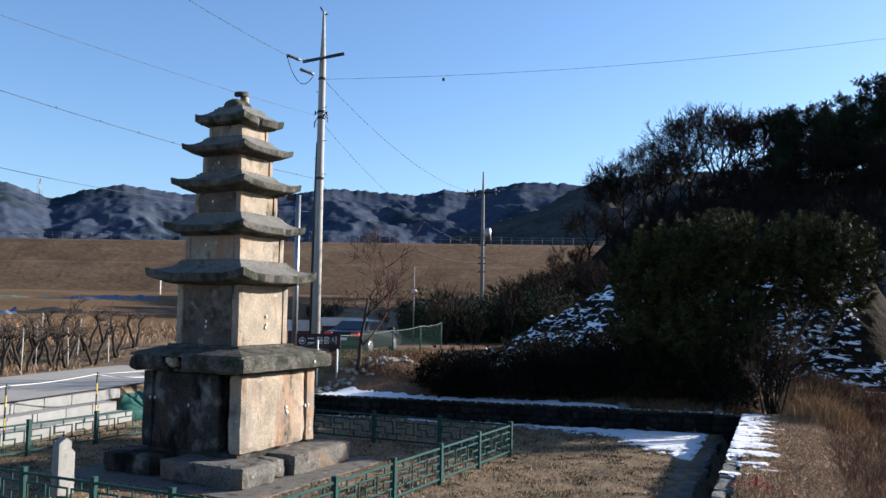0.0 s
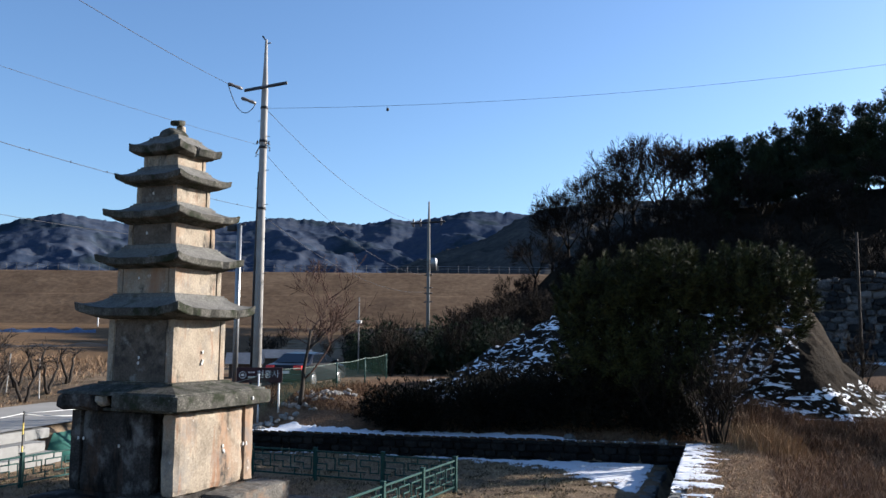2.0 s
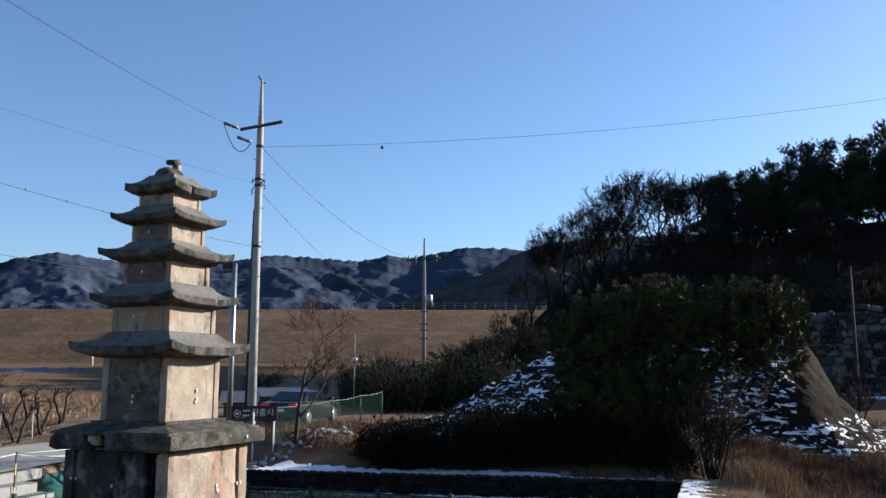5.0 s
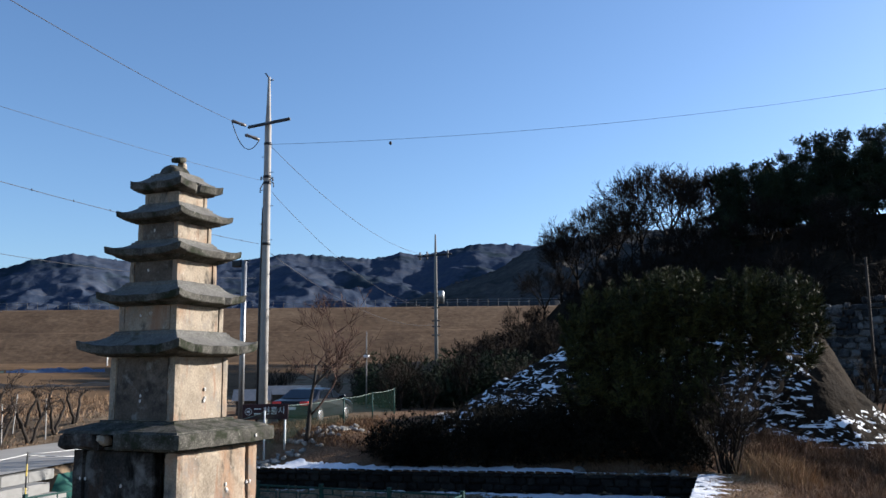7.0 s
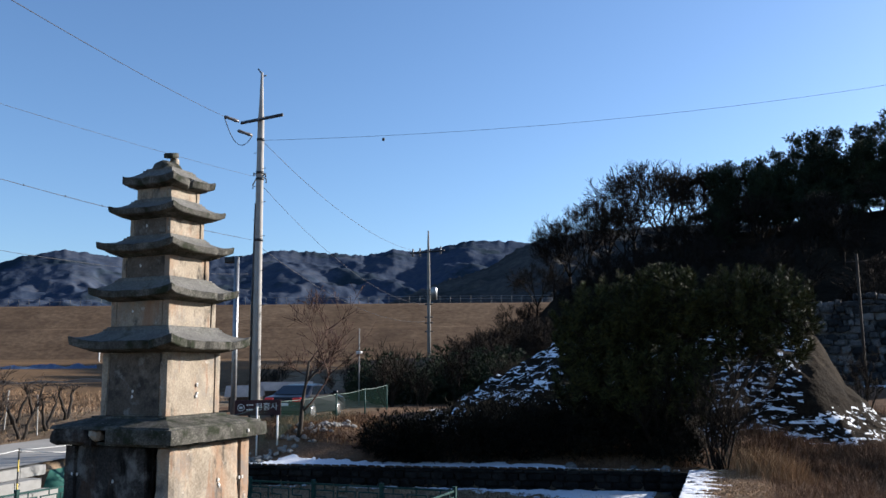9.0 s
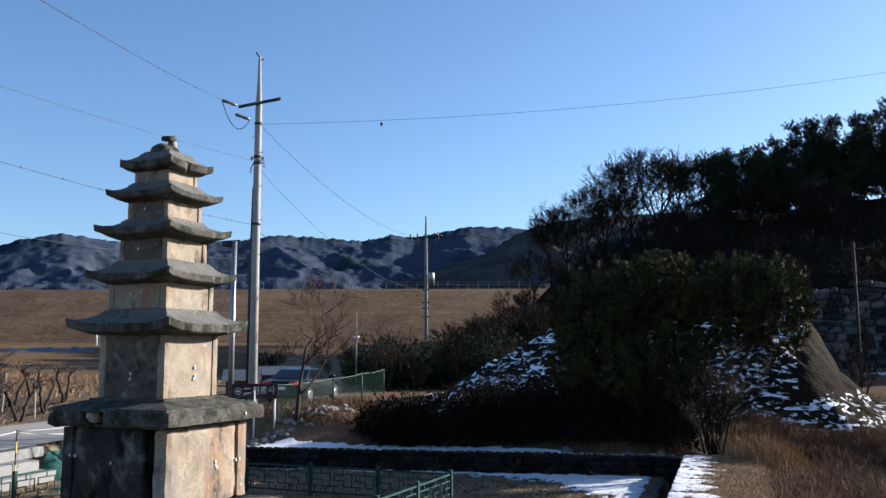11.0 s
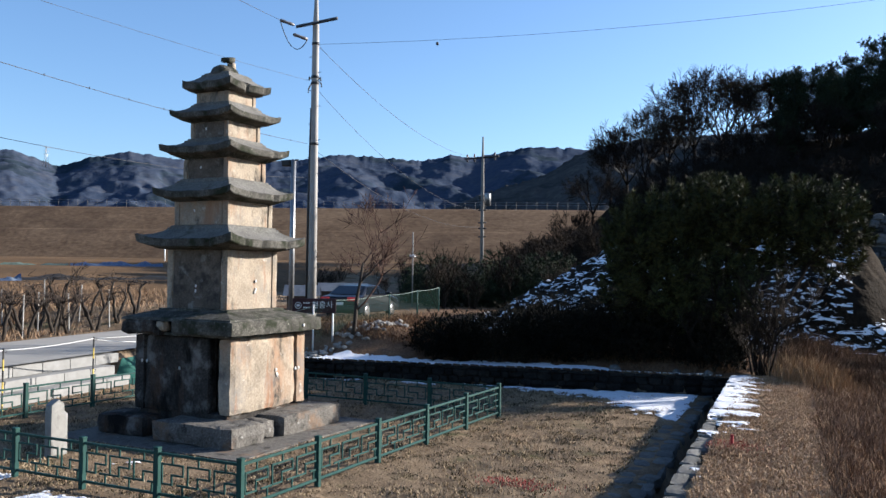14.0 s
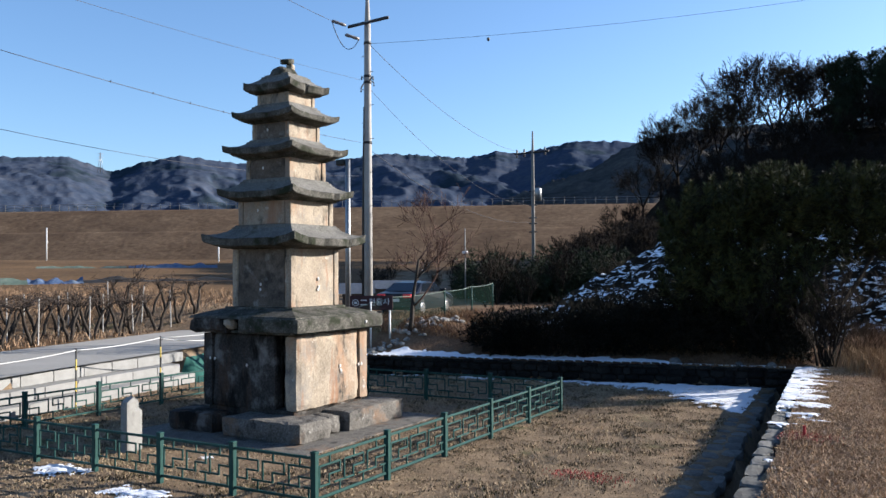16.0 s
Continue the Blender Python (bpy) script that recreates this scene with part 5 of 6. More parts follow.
body = [(-3.3, 0, 3.9, 1.2, 1.4, 1.5), (-2.0, 0.3, 4.7, 1.2, 1.4, 1.1), (-0.6, 0, 5.0, 1.2, 1.4, 1.2), (1.7, 0.2, 4.9, 1.1, 1.4, 1.2), (3.1, 0, 4.5, 1.2, 1.4, 1.5), (0.4, 0.6, 4.0, 2.4, 1.4, 1.2), (-1.6, 0, 2.9, 2.2, 1.4, 1.2), (-3.0, 0, 2.4, 1.5, 1.3, 1.2), (-1.0, -0.2, 1.8, 1.6, 1.2, 1.0), (-4.25, 0, 4.35, 0.25, 0.3, 0.4)]


def brushed_pine(rows, spacing, label, seed):
    """A many-stemmed pine whose foliage hangs in separate upright brushes of needles over the given crown bodies."""
    r = random.Random(seed)
    rows = lobes_of(rows)
    T = thing("pine_tree", (0, 0, 0), label, "tree")
    tips = []
    tries = 0
    while len(tips) < 640 and tries < 14000:
        tries += 1
        l = rows[r.randrange(len(rows))]
        d = Vector((r.gauss(0, 1), r.gauss(0, 1), r.gauss(0.25, 1))).normalized()
        k = r.choice((1.0, 1.0, 0.97, 0.75, 0.5)) * r.uniform(0.92, 1.10)
        c = Vector((l[0] + d.x * l[3] * k, l[1] + d.y * l[4] * k, l[2] + d.z * l[5] * k))
        if all((c - q).length > spacing for q, _ in tips):
            tips.append((c, d))
    boughs = []
    for k in range(8):
        a = 0.785 * k
        b = Vector((math.cos(a) * 0.35, math.sin(a) * 0.35, -0.2))
        l = rows[k % len(rows)]
        t = Vector((l[0], l[1], l[2]))
        m = b.lerp(t, 0.5) + Vector((r.uniform(-0.3, 0.3), r.uniform(-0.3, 0.3), -0.1))
        tube_part("trunk", [[(b, 0.10), (b.lerp(m, 0.5), 0.085), (m, 0.07), (m.lerp(t, 0.6), 0.05), (t, 0.03)]], M["bark"], T, 7)
        boughs += [b.lerp(m, 0.7), m, m.lerp(t, 0.5), t]
    paths, vs, fs = [], [], []
    for c, d in tips:
        o = min(boughs, key=lambda q: (q - c).length)
        paths.append([(o, 0.03), (o.lerp(c, 0.5) - Vector((0, 0, 0.12)), 0.02), (c, 0.010)])
        axis = (d * 0.5 + Vector((0, 0, 0.8)) + Vector((r.gauss(0, 0.2), r.gauss(0, 0.2), 0))).normalized()
        size = r.uniform(0.30, 0.52)
        for q in range(190):
            f = r.random()
            p = c + axis * (f - 0.45) * size * 1.5
            v = Vector((r.gauss(0, 1), r.gauss(0, 1), r.gauss(0, 1)))
            v = (v - axis * v.dot(axis)).normalized() + axis * (0.25 + 0.9 * f)
            v.normalize()
            length = size * r.uniform(0.55, 1.0) * (1.0 - 0.45 * f)
            w = v.cross(Vector((r.uniform(-1, 1), r.uniform(-1, 1), r.uniform(-1, 1)))).normalized() * 0.015
            n = len(vs)
            vs += [p - w, p + w, p + v * length]
            fs.append((n, n + 1, n + 2))
    tagged(tube_part("branch_mass", paths, M["bark"], T, 4), kind="stuff")
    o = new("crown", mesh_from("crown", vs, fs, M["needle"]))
    o.parent = T
    return T


big = brushed_pine(body, 0.36, "broad bushy pine with many stems beside the wall", 11)
big.location = (14.6, -10.2, ground_z(14.6, -10.2))
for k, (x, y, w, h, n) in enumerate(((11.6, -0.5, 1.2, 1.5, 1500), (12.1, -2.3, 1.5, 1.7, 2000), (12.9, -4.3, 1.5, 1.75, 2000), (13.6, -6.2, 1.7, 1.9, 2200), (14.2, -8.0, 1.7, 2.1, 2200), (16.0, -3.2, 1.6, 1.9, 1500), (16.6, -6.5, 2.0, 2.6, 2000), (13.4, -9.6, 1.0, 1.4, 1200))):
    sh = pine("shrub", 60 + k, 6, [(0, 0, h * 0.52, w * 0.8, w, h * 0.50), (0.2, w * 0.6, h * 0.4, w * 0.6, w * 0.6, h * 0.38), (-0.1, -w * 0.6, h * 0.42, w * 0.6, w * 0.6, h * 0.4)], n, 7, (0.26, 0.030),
              "dense evergreen shrub on the terrace with shade in its colour", M["shrub"], 0.03, "shrubs on the terrace")
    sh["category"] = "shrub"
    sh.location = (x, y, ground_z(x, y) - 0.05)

t = bare_tree("bare_tree", 24, 6.6, 0.10, 4, 0.50, "small leafless tree with spreading reddish twigs by the net", mat_twig=M["red_twig"], min_r=0.009, up=0.16, trunk_f=0.46, kids=(4, 5))
t.location = (11.44, 3.48, ground_z(11.44, 3.48))
t = bare_tree("bare_shrub", 33, 3.6, 0.045, 3, 0.42, "leafless many-stemmed shrub at the end of the wall", "shrub", 13, M["wood_twig"], M["wood_twig"], 0.008, up=0.3, trunk_f=0.5)
t.location = (12.5, -11.2, ground_z(12.5, -11.2))
t = bare_tree("bare_shrub", 34, 3.2, 0.05, 3, 0.45, "leafless many-stemmed shrub under the pine", "shrub", 9, M["wood_twig"], M["wood_twig"], 0.008, up=0.3, trunk_f=0.5)
t.location = (13.6, -9.3, ground_z(13.6, -9.3))

# ---- dry grasses ----
def court_spot(rnd):
    x, y = rnd.uniform(-9, 11), rnd.uniform(-10.6, 7.5)
    if x > x_back(y) - 0.05 or y < y_right(x) + 1.3 or (abs(x) < 2.75 and -2.85 < y < 2.6):
        return None
    q = noise.noise((x * 0.6, y * 0.6, 0))
    if noise.noise((x * 1.1, y * 1.1, 4)) + 0.5 * noise.noise((x * 3.1, y * 3.1, 6)) < -0.05 and rnd.random() < 0.75:
        return None
    return (*on_ground(x, y), 0.8 + 0.9 * q)


blades("lawn_grass", 170000, court_spot, 0.03, 0.085, 0.008, M["straw"], "short dry winter grass on the court", "grass", 1, 0.7)


def tuft_spot(rnd):
    p = court_spot(rnd)
    if p is None or noise.noise((p[0] * 1.7, p[1] * 1.7, 21)) + 0.6 * noise.noise((p[0] * 5, p[1] * 5, 22)) < 0.12:
        return None
    return p


blades("lawn_tufts", 120000, tuft_spot, 0.03, 0.075, 0.010, M["olive_grass"], "olive and dark tufts in the winter lawn", "grass", 12, 0.6)


def bank_spot(rnd):
    x = rnd.uniform(-9, 12)
    y = y_right(x) - rnd.uniform(0.35, 2.6)
    return on_ground(x, y)


blades("bank_grass", 60000, bank_spot, 0.03, 0.08, 0.010, M["bank_straw"], "short dry grass on top of the bank", "grass", 2, 0.7)


def brush_spot(rnd):
    x = rnd.uniform(-6, 30)
    y = y_right(x) - 2.3 - abs(rnd.gauss(0, 1)) * 4.0
    if y > y_right(x) - 2.3:
        return None
    q = noise.noise((x * 0.5, y * 0.5, 5))
    return (*on_ground(x, y), 0.7 + 0.9 * max(-0.3, q))


blades("dry_brush", 70000, brush_spot, 0.15, 0.6, 0.008, M["dead_stem"], "tangled brown dead weeds beside the bank", "weeds", 3, 0.45)


def mound_weed_spot(rnd):
    x, y = rnd.uniform(14.5, 20.0), rnd.uniform(-19, -11.6)
    q = noise.noise((x * 0.6, y * 0.6, 15))
    return (*on_ground(x, y), 0.8 + 0.9 * max(-0.4, q))


blades("tall_weeds", 26000, mound_weed_spot, 0.3, 0.95, 0.010, M["dead_stem"], "tall brown dead weeds before the mound", "weeds", 8, 0.4)


def reed_spot(rnd):
    x, y = 12.3 + rnd.gauss(0, 0.75), -12.8 + rnd.gauss(0, 0.5)
    return on_ground(x, y)


blades("reed_clump", 3000, reed_spot, 0.22, 0.95, 0.008, M["reed"], "golden dry reed clump by the bare shrub", "reeds", 4, 0.34)


def terrace_spot(rnd):
    y = rnd.uniform(-10.5, 6)
    x = x_back(y) + (1.7 if y > -6.2 else 0.6) + abs(rnd.gauss(0, 1)) * 3.5
    q = noise.noise((x * 0.5, y * 0.5, 9))
    return (*on_ground(x, y), 0.6 + 1.1 * max(-0.2, q))


blades("terrace_weeds", 30000, terrace_spot, 0.08, 0.34, 0.010, M["straw_brown"], "matted reddish-brown dead weeds on the terrace", "weeds", 6, 0.6)


def field_spot(rnd):
    u, v = rnd.uniform(-30, 30), 6.6 + abs(rnd.gauss(0, 1)) * 18
    p = ROAD_O + RU * u + RV * v
    q = noise.noise((p.x * 0.15, p.y * 0.15, 2))
    return (*on_ground(p.x, p.y), 0.6 + 1.2 * max(-0.3, q))


blades("field_weeds", 26000, field_spot, 0.15, 0.55, 0.018, M["dead_stem"], "dead weeds in the fallow fields", "weeds", 7, 0.5)

# ---- snow left on the ground ----
def snow_sheet(name, x0, x1, y0, y1, res, mask, label, lift=0.02, height=ground_z):
    nx_, ny_ = int((x1 - x0) / res), int((y1 - y0) / res)
    ids, vs, fs = {}, [], []
    val = {}
    for i in range(nx_ + 1):
        for j in range(ny_ + 1):
            val[i, j] = mask(x0 + i * res, y0 + j * res)
    for i in range(nx_):
        for j in range(ny_):
            c = [(i, j), (i + 1, j), (i + 1, j + 1), (i, j + 1)]
            if sum(1 for q in c if val[q] > 0) < 3:
                continue
            f = []
            for q in c:
                if q not in ids:
                    ids[q] = len(vs)
                    x, y = x0 + q[0] * res, y0 + q[1] * res
                    jx = 0.3 * res * noise.noise((x * 31, y * 31, 1))
                    vs.append((x + jx, y - jx, height(x, y) + (lift + 0.05 * min(0.6, val[q]) if val[q] > 0.02 else -0.005)))
                f.append(ids[q])
            fs.append(f)
    tagged(new(name, mesh_from(name, vs, fs, M["snow"], True)), label, "snow", kind="stuff")


def ragged(x, y):
    return 0.55 * noise.noise((x * 0.9, y * 0.9, 3)) + 0.35 * noise.noise((x * 2.7, y * 2.7, 1)) + 0.25 * noise.noise((x * 7, y * 7, 2))


def court_snow(x, y):
    front = float(np.interp(y, [-9.7, -8.5, -6.5, -3.3, 4], [6.1, 7.6, 9.8, 10.3, 9.4]))
    if y < y_right(x) + 1.0 or x > x_back(y) - 0.02:
        return -1
    return min((x - front) * 1.2, (y - y_right(x) - 1.0) * 3 + 0.2, (x_back(y) - x) * 2 + 0.2) - 0.34 + ragged(x * 2.3, y * 2.3) * 2.0


snow_sheet("snow", 5, 12.3, -10.3, 4, 0.055, court_snow, "strip of old snow at the foot of the wall")


def terrace_snow(x, y):
    d = x - x_back(y)
    if d < 0.08:
        return -1
    w = float(np.interp(y, [-10.2, -7, -5.5, 3, 5], [0.15, 0.35, 0.95, 0.85, 0.1]))
    return min(d * 3, (w - d) * 1.6) - 0.05 + ragged(x, y) * 0.8


def wall_top(x, y):
    return max(ground_z(x, y), WALL_Z + 0.03)


snow_sheet("snow", 9, 13.5, -10.4, 5, 0.06, terrace_snow, "ragged snow lying along the wall top", 0.03, lambda x, y: max(ground_z(x, y), WALL_Z - 0.02))


def bank_snow(x, y):
    d = y_right(x) - y
    if d < -0.02 or x > 12.2:
        return -1
    along = float(np.interp(x, [-3, 0.5, 1.6, 2.4, 3.0, 4.5, 11.5, 12.3], [-0.6, -0.45, 0.0, -0.3, 0.05, 0.5, 0.6, -0.2]))
    return min(along, (0.95 - d) * 1.2) - 0.22 + ragged(x * 2.0, y * 0.9) * 1.6


snow_sheet("snow", -3, 12.4, -13.2, -10.2, 0.05, bank_snow, "bright snow patches on the sunny bank", 0.025, wall_top)


def near_snow(x, y):
    d = max(0, 1 - math.hypot((x + 6.0) / 0.7, (y - 0.6) / 1.0)) + max(0, 1 - math.hypot((x + 6.5) / 0.6, (y + 2.1) / 1.1)) + max(0, 1 - math.hypot((x + 3.9) / 0.3, (y + 1.1) / 0.5)) * 0.8
    return d - 0.52 + ragged(x * 2.4, y * 2.4) * 1.4 if d > 0 else -1


snow_sheet("snow", -7.5, -3.2, -3.6, 2, 0.05, near_snow, "melting snow scraps on the grass by the fence", 0.02)


def far_snow(x, y):
    a = max(0, 1 - math.hypot((x - 26.6) / 2.6, (y + 16.4) / 1.6)) * 1.3 + max(0, 1 - math.hypot((x - 42) / 4, (y + 20) / 3)) * 1.6 + max(0, 1 - math.hypot((x - 35) / 3, (y + 21) / 2.5))
    return a - 0.35 + 0.6 * noise.noise((x * 2.2, y * 0.7, 0)) if a > 0 else -1


snow_sheet("snow", 22, 47, -24, -13, 0.18, far_snow, "snow drifts on the track beyond the mound", 0.06, lambda x, y: ground_z(x, y) + 0.03)

# ---- stones, stake ----
rnd = random.Random(77)
RUB = []
for k in range(4):
    bm = blob_bm(0.5, 1, 0.8, 0.65, 0.5, 11 * k, 2)
    me = bpy.data.meshes.new("rubble_stone")
    bm.to_mesh(me)
    bm.free()
    me.materials.append(M["pale_rubble"])
    RUB.append(me)
for k in range(110):
    f = rnd.random()
    p = Vector((9.9, 5.0, 0)).lerp(Vector((13.9, 2.9, 0)), f)
    x, y = p.x + rnd.gauss(0, 0.35) - 0.2, p.y + rnd.gauss(0, 0.3) - 0.5
    s = rnd.uniform(0.10, 0.30)
    o = new("rubble_stone", RUB[k % 4])
    o.matrix_basis = pose(x, y, ground_z(x, y) + s * 0.12, rnd.uniform(-20, 20), rnd.uniform(-20, 20), rnd.uniform(0, 360)) @ Matrix.Diagonal((s, s, s, 1))
    tagged(o, "pale rubble stone on the slope below the net", "stone", "rubble stones below the net")
BOUL = []
for k in range(4):
    me = RUB[k].copy()
    me.name = "boulder"
    me.materials.clear()
    me.materials.append(M["cap_stone"])
    BOUL.append(me)
for x, y, s in ((11.95, -6.6, 0.45), (12.3, -8.6, 0.3), (12.4, -9.6, 0.35)):
    o = new("boulder", BOUL[0])
    o.matrix_basis = pose(x, y, ground_z(x, y) + s * 0.1, 0, 0, 40 * x) @ Matrix.Diagonal((s, s, s, 1))
    tagged(o, "rounded grey boulder on the wall top", "boulder", "boulders on the wall")
st_ = thing("survey_stake", (0.35, -11.95, WALL_Z), "short red painted wooden survey stake in grass", "stake")
part("peg", box((-0.025, -0.025, -0.15), (0.025, 0.025, 0.24), 0.006), M["red_paint"], st_)
for nm, cx, cy, sx, sy in (("red_marking", 0.3, -12.0, 0.35, 0.45), ("red_marking", -1.6, -8.45, 0.3, 0.65)):
    blades(nm, 260, lambda r, cx=cx, cy=cy, sx=sx, sy=sy: on_ground(cx + r.gauss(0, sx * 0.6), cy + r.gauss(0, sy * 0.6)), 0.03, 0.08, 0.010, M["red_paint"], "grass sprayed with red marking paint", "paint mark", 90, 0.6)

# ---- green sheet beside the steps ----
vs, fs = [], []
for i in range(9):
    for j in range(9):
        u, v = 0.15 + 1.7 * i / 8, -1.0 + 1.1 * j / 8
        p = ROAD_O + RU * u + RV * v
        vs.append((p.x, p.y, ground_z(p.x, p.y) + 0.05 + 0.05 * noise.noise((u * 3, v * 3, 0))))
for i in range(8):
    for j in range(8):
        fs.append((i * 9 + j, (i + 1) * 9 + j, (i + 1) * 9 + j + 1, i * 9 + j + 1))
tagged(new("ground_sheet", mesh_from("ground_sheet", vs, fs, M["net"], True)), "dark green netting spread over the bank", "netting")

# ---- orchard of trained vines beyond the road ----
def vine(seed):
    r = random.Random(seed)
    T = thing("vine", (0, 0, 0), "gnarled leafless vine trained on wires beside the road", "vine", "vines in the orchard")
    limbs, canes = [], []
    for s in (-1, 1):
        a = Vector((s * 0.05, 0, -0.1))
        pts = [(a, 0.085)]
        for k in range(1, 6):
            f = k / 5
            pts.append((Vector((s * (0.06 + 0.62 * f) + r.uniform(-0.06, 0.06), r.uniform(-0.12, 0.12), 1.45 * f)), 0.085 - 0.035 * f))
        limbs.append(pts)
        top = pts[-1][0]
        for q in range(12):
            e = top + Vector((r.uniform(-1.0, 1.0), r.uniform(-0.7, 0.7), r.uniform(-0.05, 0.35)))
            canes.append([(top.lerp(pts[-2][0], r.random()), 0.022), (top.lerp(e, 0.5) + Vector((0, 0, r.uniform(0, 0.15))), 0.016), (e, 0.009)])
            e2 = e + Vector((r.uniform(-0.5, 0.5), r.uniform(-0.4, 0.4), r.uniform(-0.25, 0.4)))
            canes.append([(e, 0.01), (e2, 0.006)])
    tube_part("trunk", limbs, M["bark"], T, 6)
    tube_part("cane_mass", canes, M["twig"], T, 3)
    return T


kinds = [vine(400 + k) for k in range(4)]
rnd = random.Random(9)
first = True
for row, (v, u0, n) in enumerate(((7.3, -14, 18), (9.6, -13, 18), (12.2, -10, 16))):
    for k in range(n):
        u = u0 + 1.55 * k + rnd.uniform(-0.2, 0.2)
        p = ROAD_O + RU * u + RV * (v + rnd.uniform(-0.2, 0.2))
        m = pose(p.x, p.y, ground_z(p.x, p.y), 0, 0, 13 + rnd.uniform(-15, 15) + (180 if rnd.random() < 0.5 else 0))
        if row == 0 and k < 4:
            kinds[k].matrix_basis = m
        else:
            copy_thing(kinds[rnd.randrange(4)], m)
pm = box((-0.022, -0.022, -0.2), (0.022, 0.022, 1.8), 0.004)
vp = part("vine_post", pm, M["concrete_pole"])
tagged(vp, "thin pale concrete stake between the vines", "stake", "vine stakes")
spots = []
for row, v in enumerate((7.15, 9.4, 12.0)):
    for k in range(9):
        p = ROAD_O + RU * (-13 + 2.9 * k + row * 0.8) + RV * v
        spots.append(pose(p.x, p.y, ground_z(p.x, p.y), rnd.uniform(-4, 4), rnd.uniform(-4, 4), 13))
vp.matrix_basis = spots[0]
for m in spots[1:]:
    copy_thing(vp, m)
for k, (x, y, h) in enumerate(((9.07, 16.9, 3.3), (-1.0, 18.6, 2.6), (16, 25, 3.5))):
    t = bare_tree("bare_tree", 500 + k, h, 0.06, 3, 0.5, "small leafless tree in the orchard", group="orchard trees", min_r=0.009)
    t.location = (x, y, ground_z(x, y))

# ---- fields: tarpaulins, netting, stakes, sheds ----
def sheet(name, a, b, z0, z1, depth, mat, label, seed):
    a, b = Vector((*a, 0)), Vector((*b, 0))
    d = (b - a).normalized()
    n = Vector((-d.y, d.x, 0))
    if n.dot(Vector((1, 1, 0))) < 0:
        n = -n
    vs, fs = [], []
    N, K = 26, 5
    for i in range(N):
        p = a.lerp(b, i / (N - 1))
        for j in range(K):
            f = j / (K - 1)
            z = z0 + (z1 - z0) * math.sin(f * 1.6) * max(0.3, 0.7 + 0.6 * noise.noise((i * 0.33, seed, j * 0.4)))
            q = p + n * depth * f
            vs.append((q.x, q.y, z + 0.12 * noise.noise((i * 0.9, j, seed))))
    for i in range(N - 1):
        for j in range(K - 1):
            fs.append((i * K + j, (i + 1) * K + j, (i + 1) * K + j + 1, i * K + j + 1))
    tagged(new(name, mesh_from(name, vs, fs, mat, True)), label, "tarpaulin")


def gz(x, y):
    return ground_z(x, y)


sheet("blue_tarpaulin", (44.6, 58.6), (51.3, 52.5), gz(48, 55) - 0.1, gz(48, 55) + 0.55, 1.6, M["blue_tarp"], "crumpled bright blue tarpaulin in the field", 1)
sheet("green_netting", (38, 64.5), (44.5, 58.8), gz(41, 61) - 0.1, gz(41, 61) + 0.4, 1.2, M["film"], "faded green netting along the field edge", 2)
sheet("green_netting", (14, 52), (24.5, 46), gz(20, 49) - 0.1, gz(20, 49) + 0.6, 1.2, M["film"], "faded green netting along the field edge", 3)
sheet("blue_tarpaulin", (24.5, 46), (28, 44), gz(26, 45) - 0.1, gz(26, 45) + 0.5, 1.0, M["blue_tarp"], "small blue tarpaulin at the end of the netting", 4)
sheet("black_plastic", (28, 44.5), (45, 35), gz(35, 40) - 0.1, gz(35, 40) + 0.45, 0.8, M["black"], "low strip of black plastic mulch sheet", 5)
for x, y, h in ((53, 83.8, 4.2), (62.1, 62.9, 2.3), (30, 70, 2.0)):
    o = tube_part("field_pole", [[((0, 0, -0.5), 0.09), ((0, 0, h), 0.08)]], M["white_paint"], None, 6)
    o.location = (x, y, gz(x, y))
    tagged(o, "white steel pole standing in the field", "pole", "field poles")


def shed(x, y, rz, w, d, h, roof, label):
    S = thing("shed", (x, y, gz(x, y)), label, "shed", rz=rz)
    part("wall", box((-w / 2, -d / 2, -0.4), (w / 2, d / 2, h), 0.02), M["brown_wall"], S)
    bm = bmesh.new()
    vs_ = [bm.verts.new(c) for c in ((-w / 2 - 0.2, -d / 2 - 0.3, h - 0.05), (w / 2 + 0.2, -d / 2 - 0.3, h - 0.05), (w / 2 + 0.2, 0, h + 0.5), (-w / 2 - 0.2, 0, h + 0.5), (-w / 2 - 0.2, d / 2 + 0.3, h - 0.05), (w / 2 + 0.2, d / 2 + 0.3, h - 0.05))]
    bm.faces.new((vs_[0], vs_[1], vs_[2], vs_[3]))
    bm.faces.new((vs_[3], vs_[2], vs_[5], vs_[4]))
    g = bmesh.ops.solidify(bm, geom=bm.faces[:], thickness=0.08)
    part("roof", bm, roof, S)


shed(32.5, 17.6, -57, 3.0, 2.0, 0.75, M["pale_roof"], "low shed with a pale flat roof")
shed(20.6, 12.4, -58, 1.5, 1.4, 0.75, M["pale_roof"], "small shed under a pale blue sheet roof")

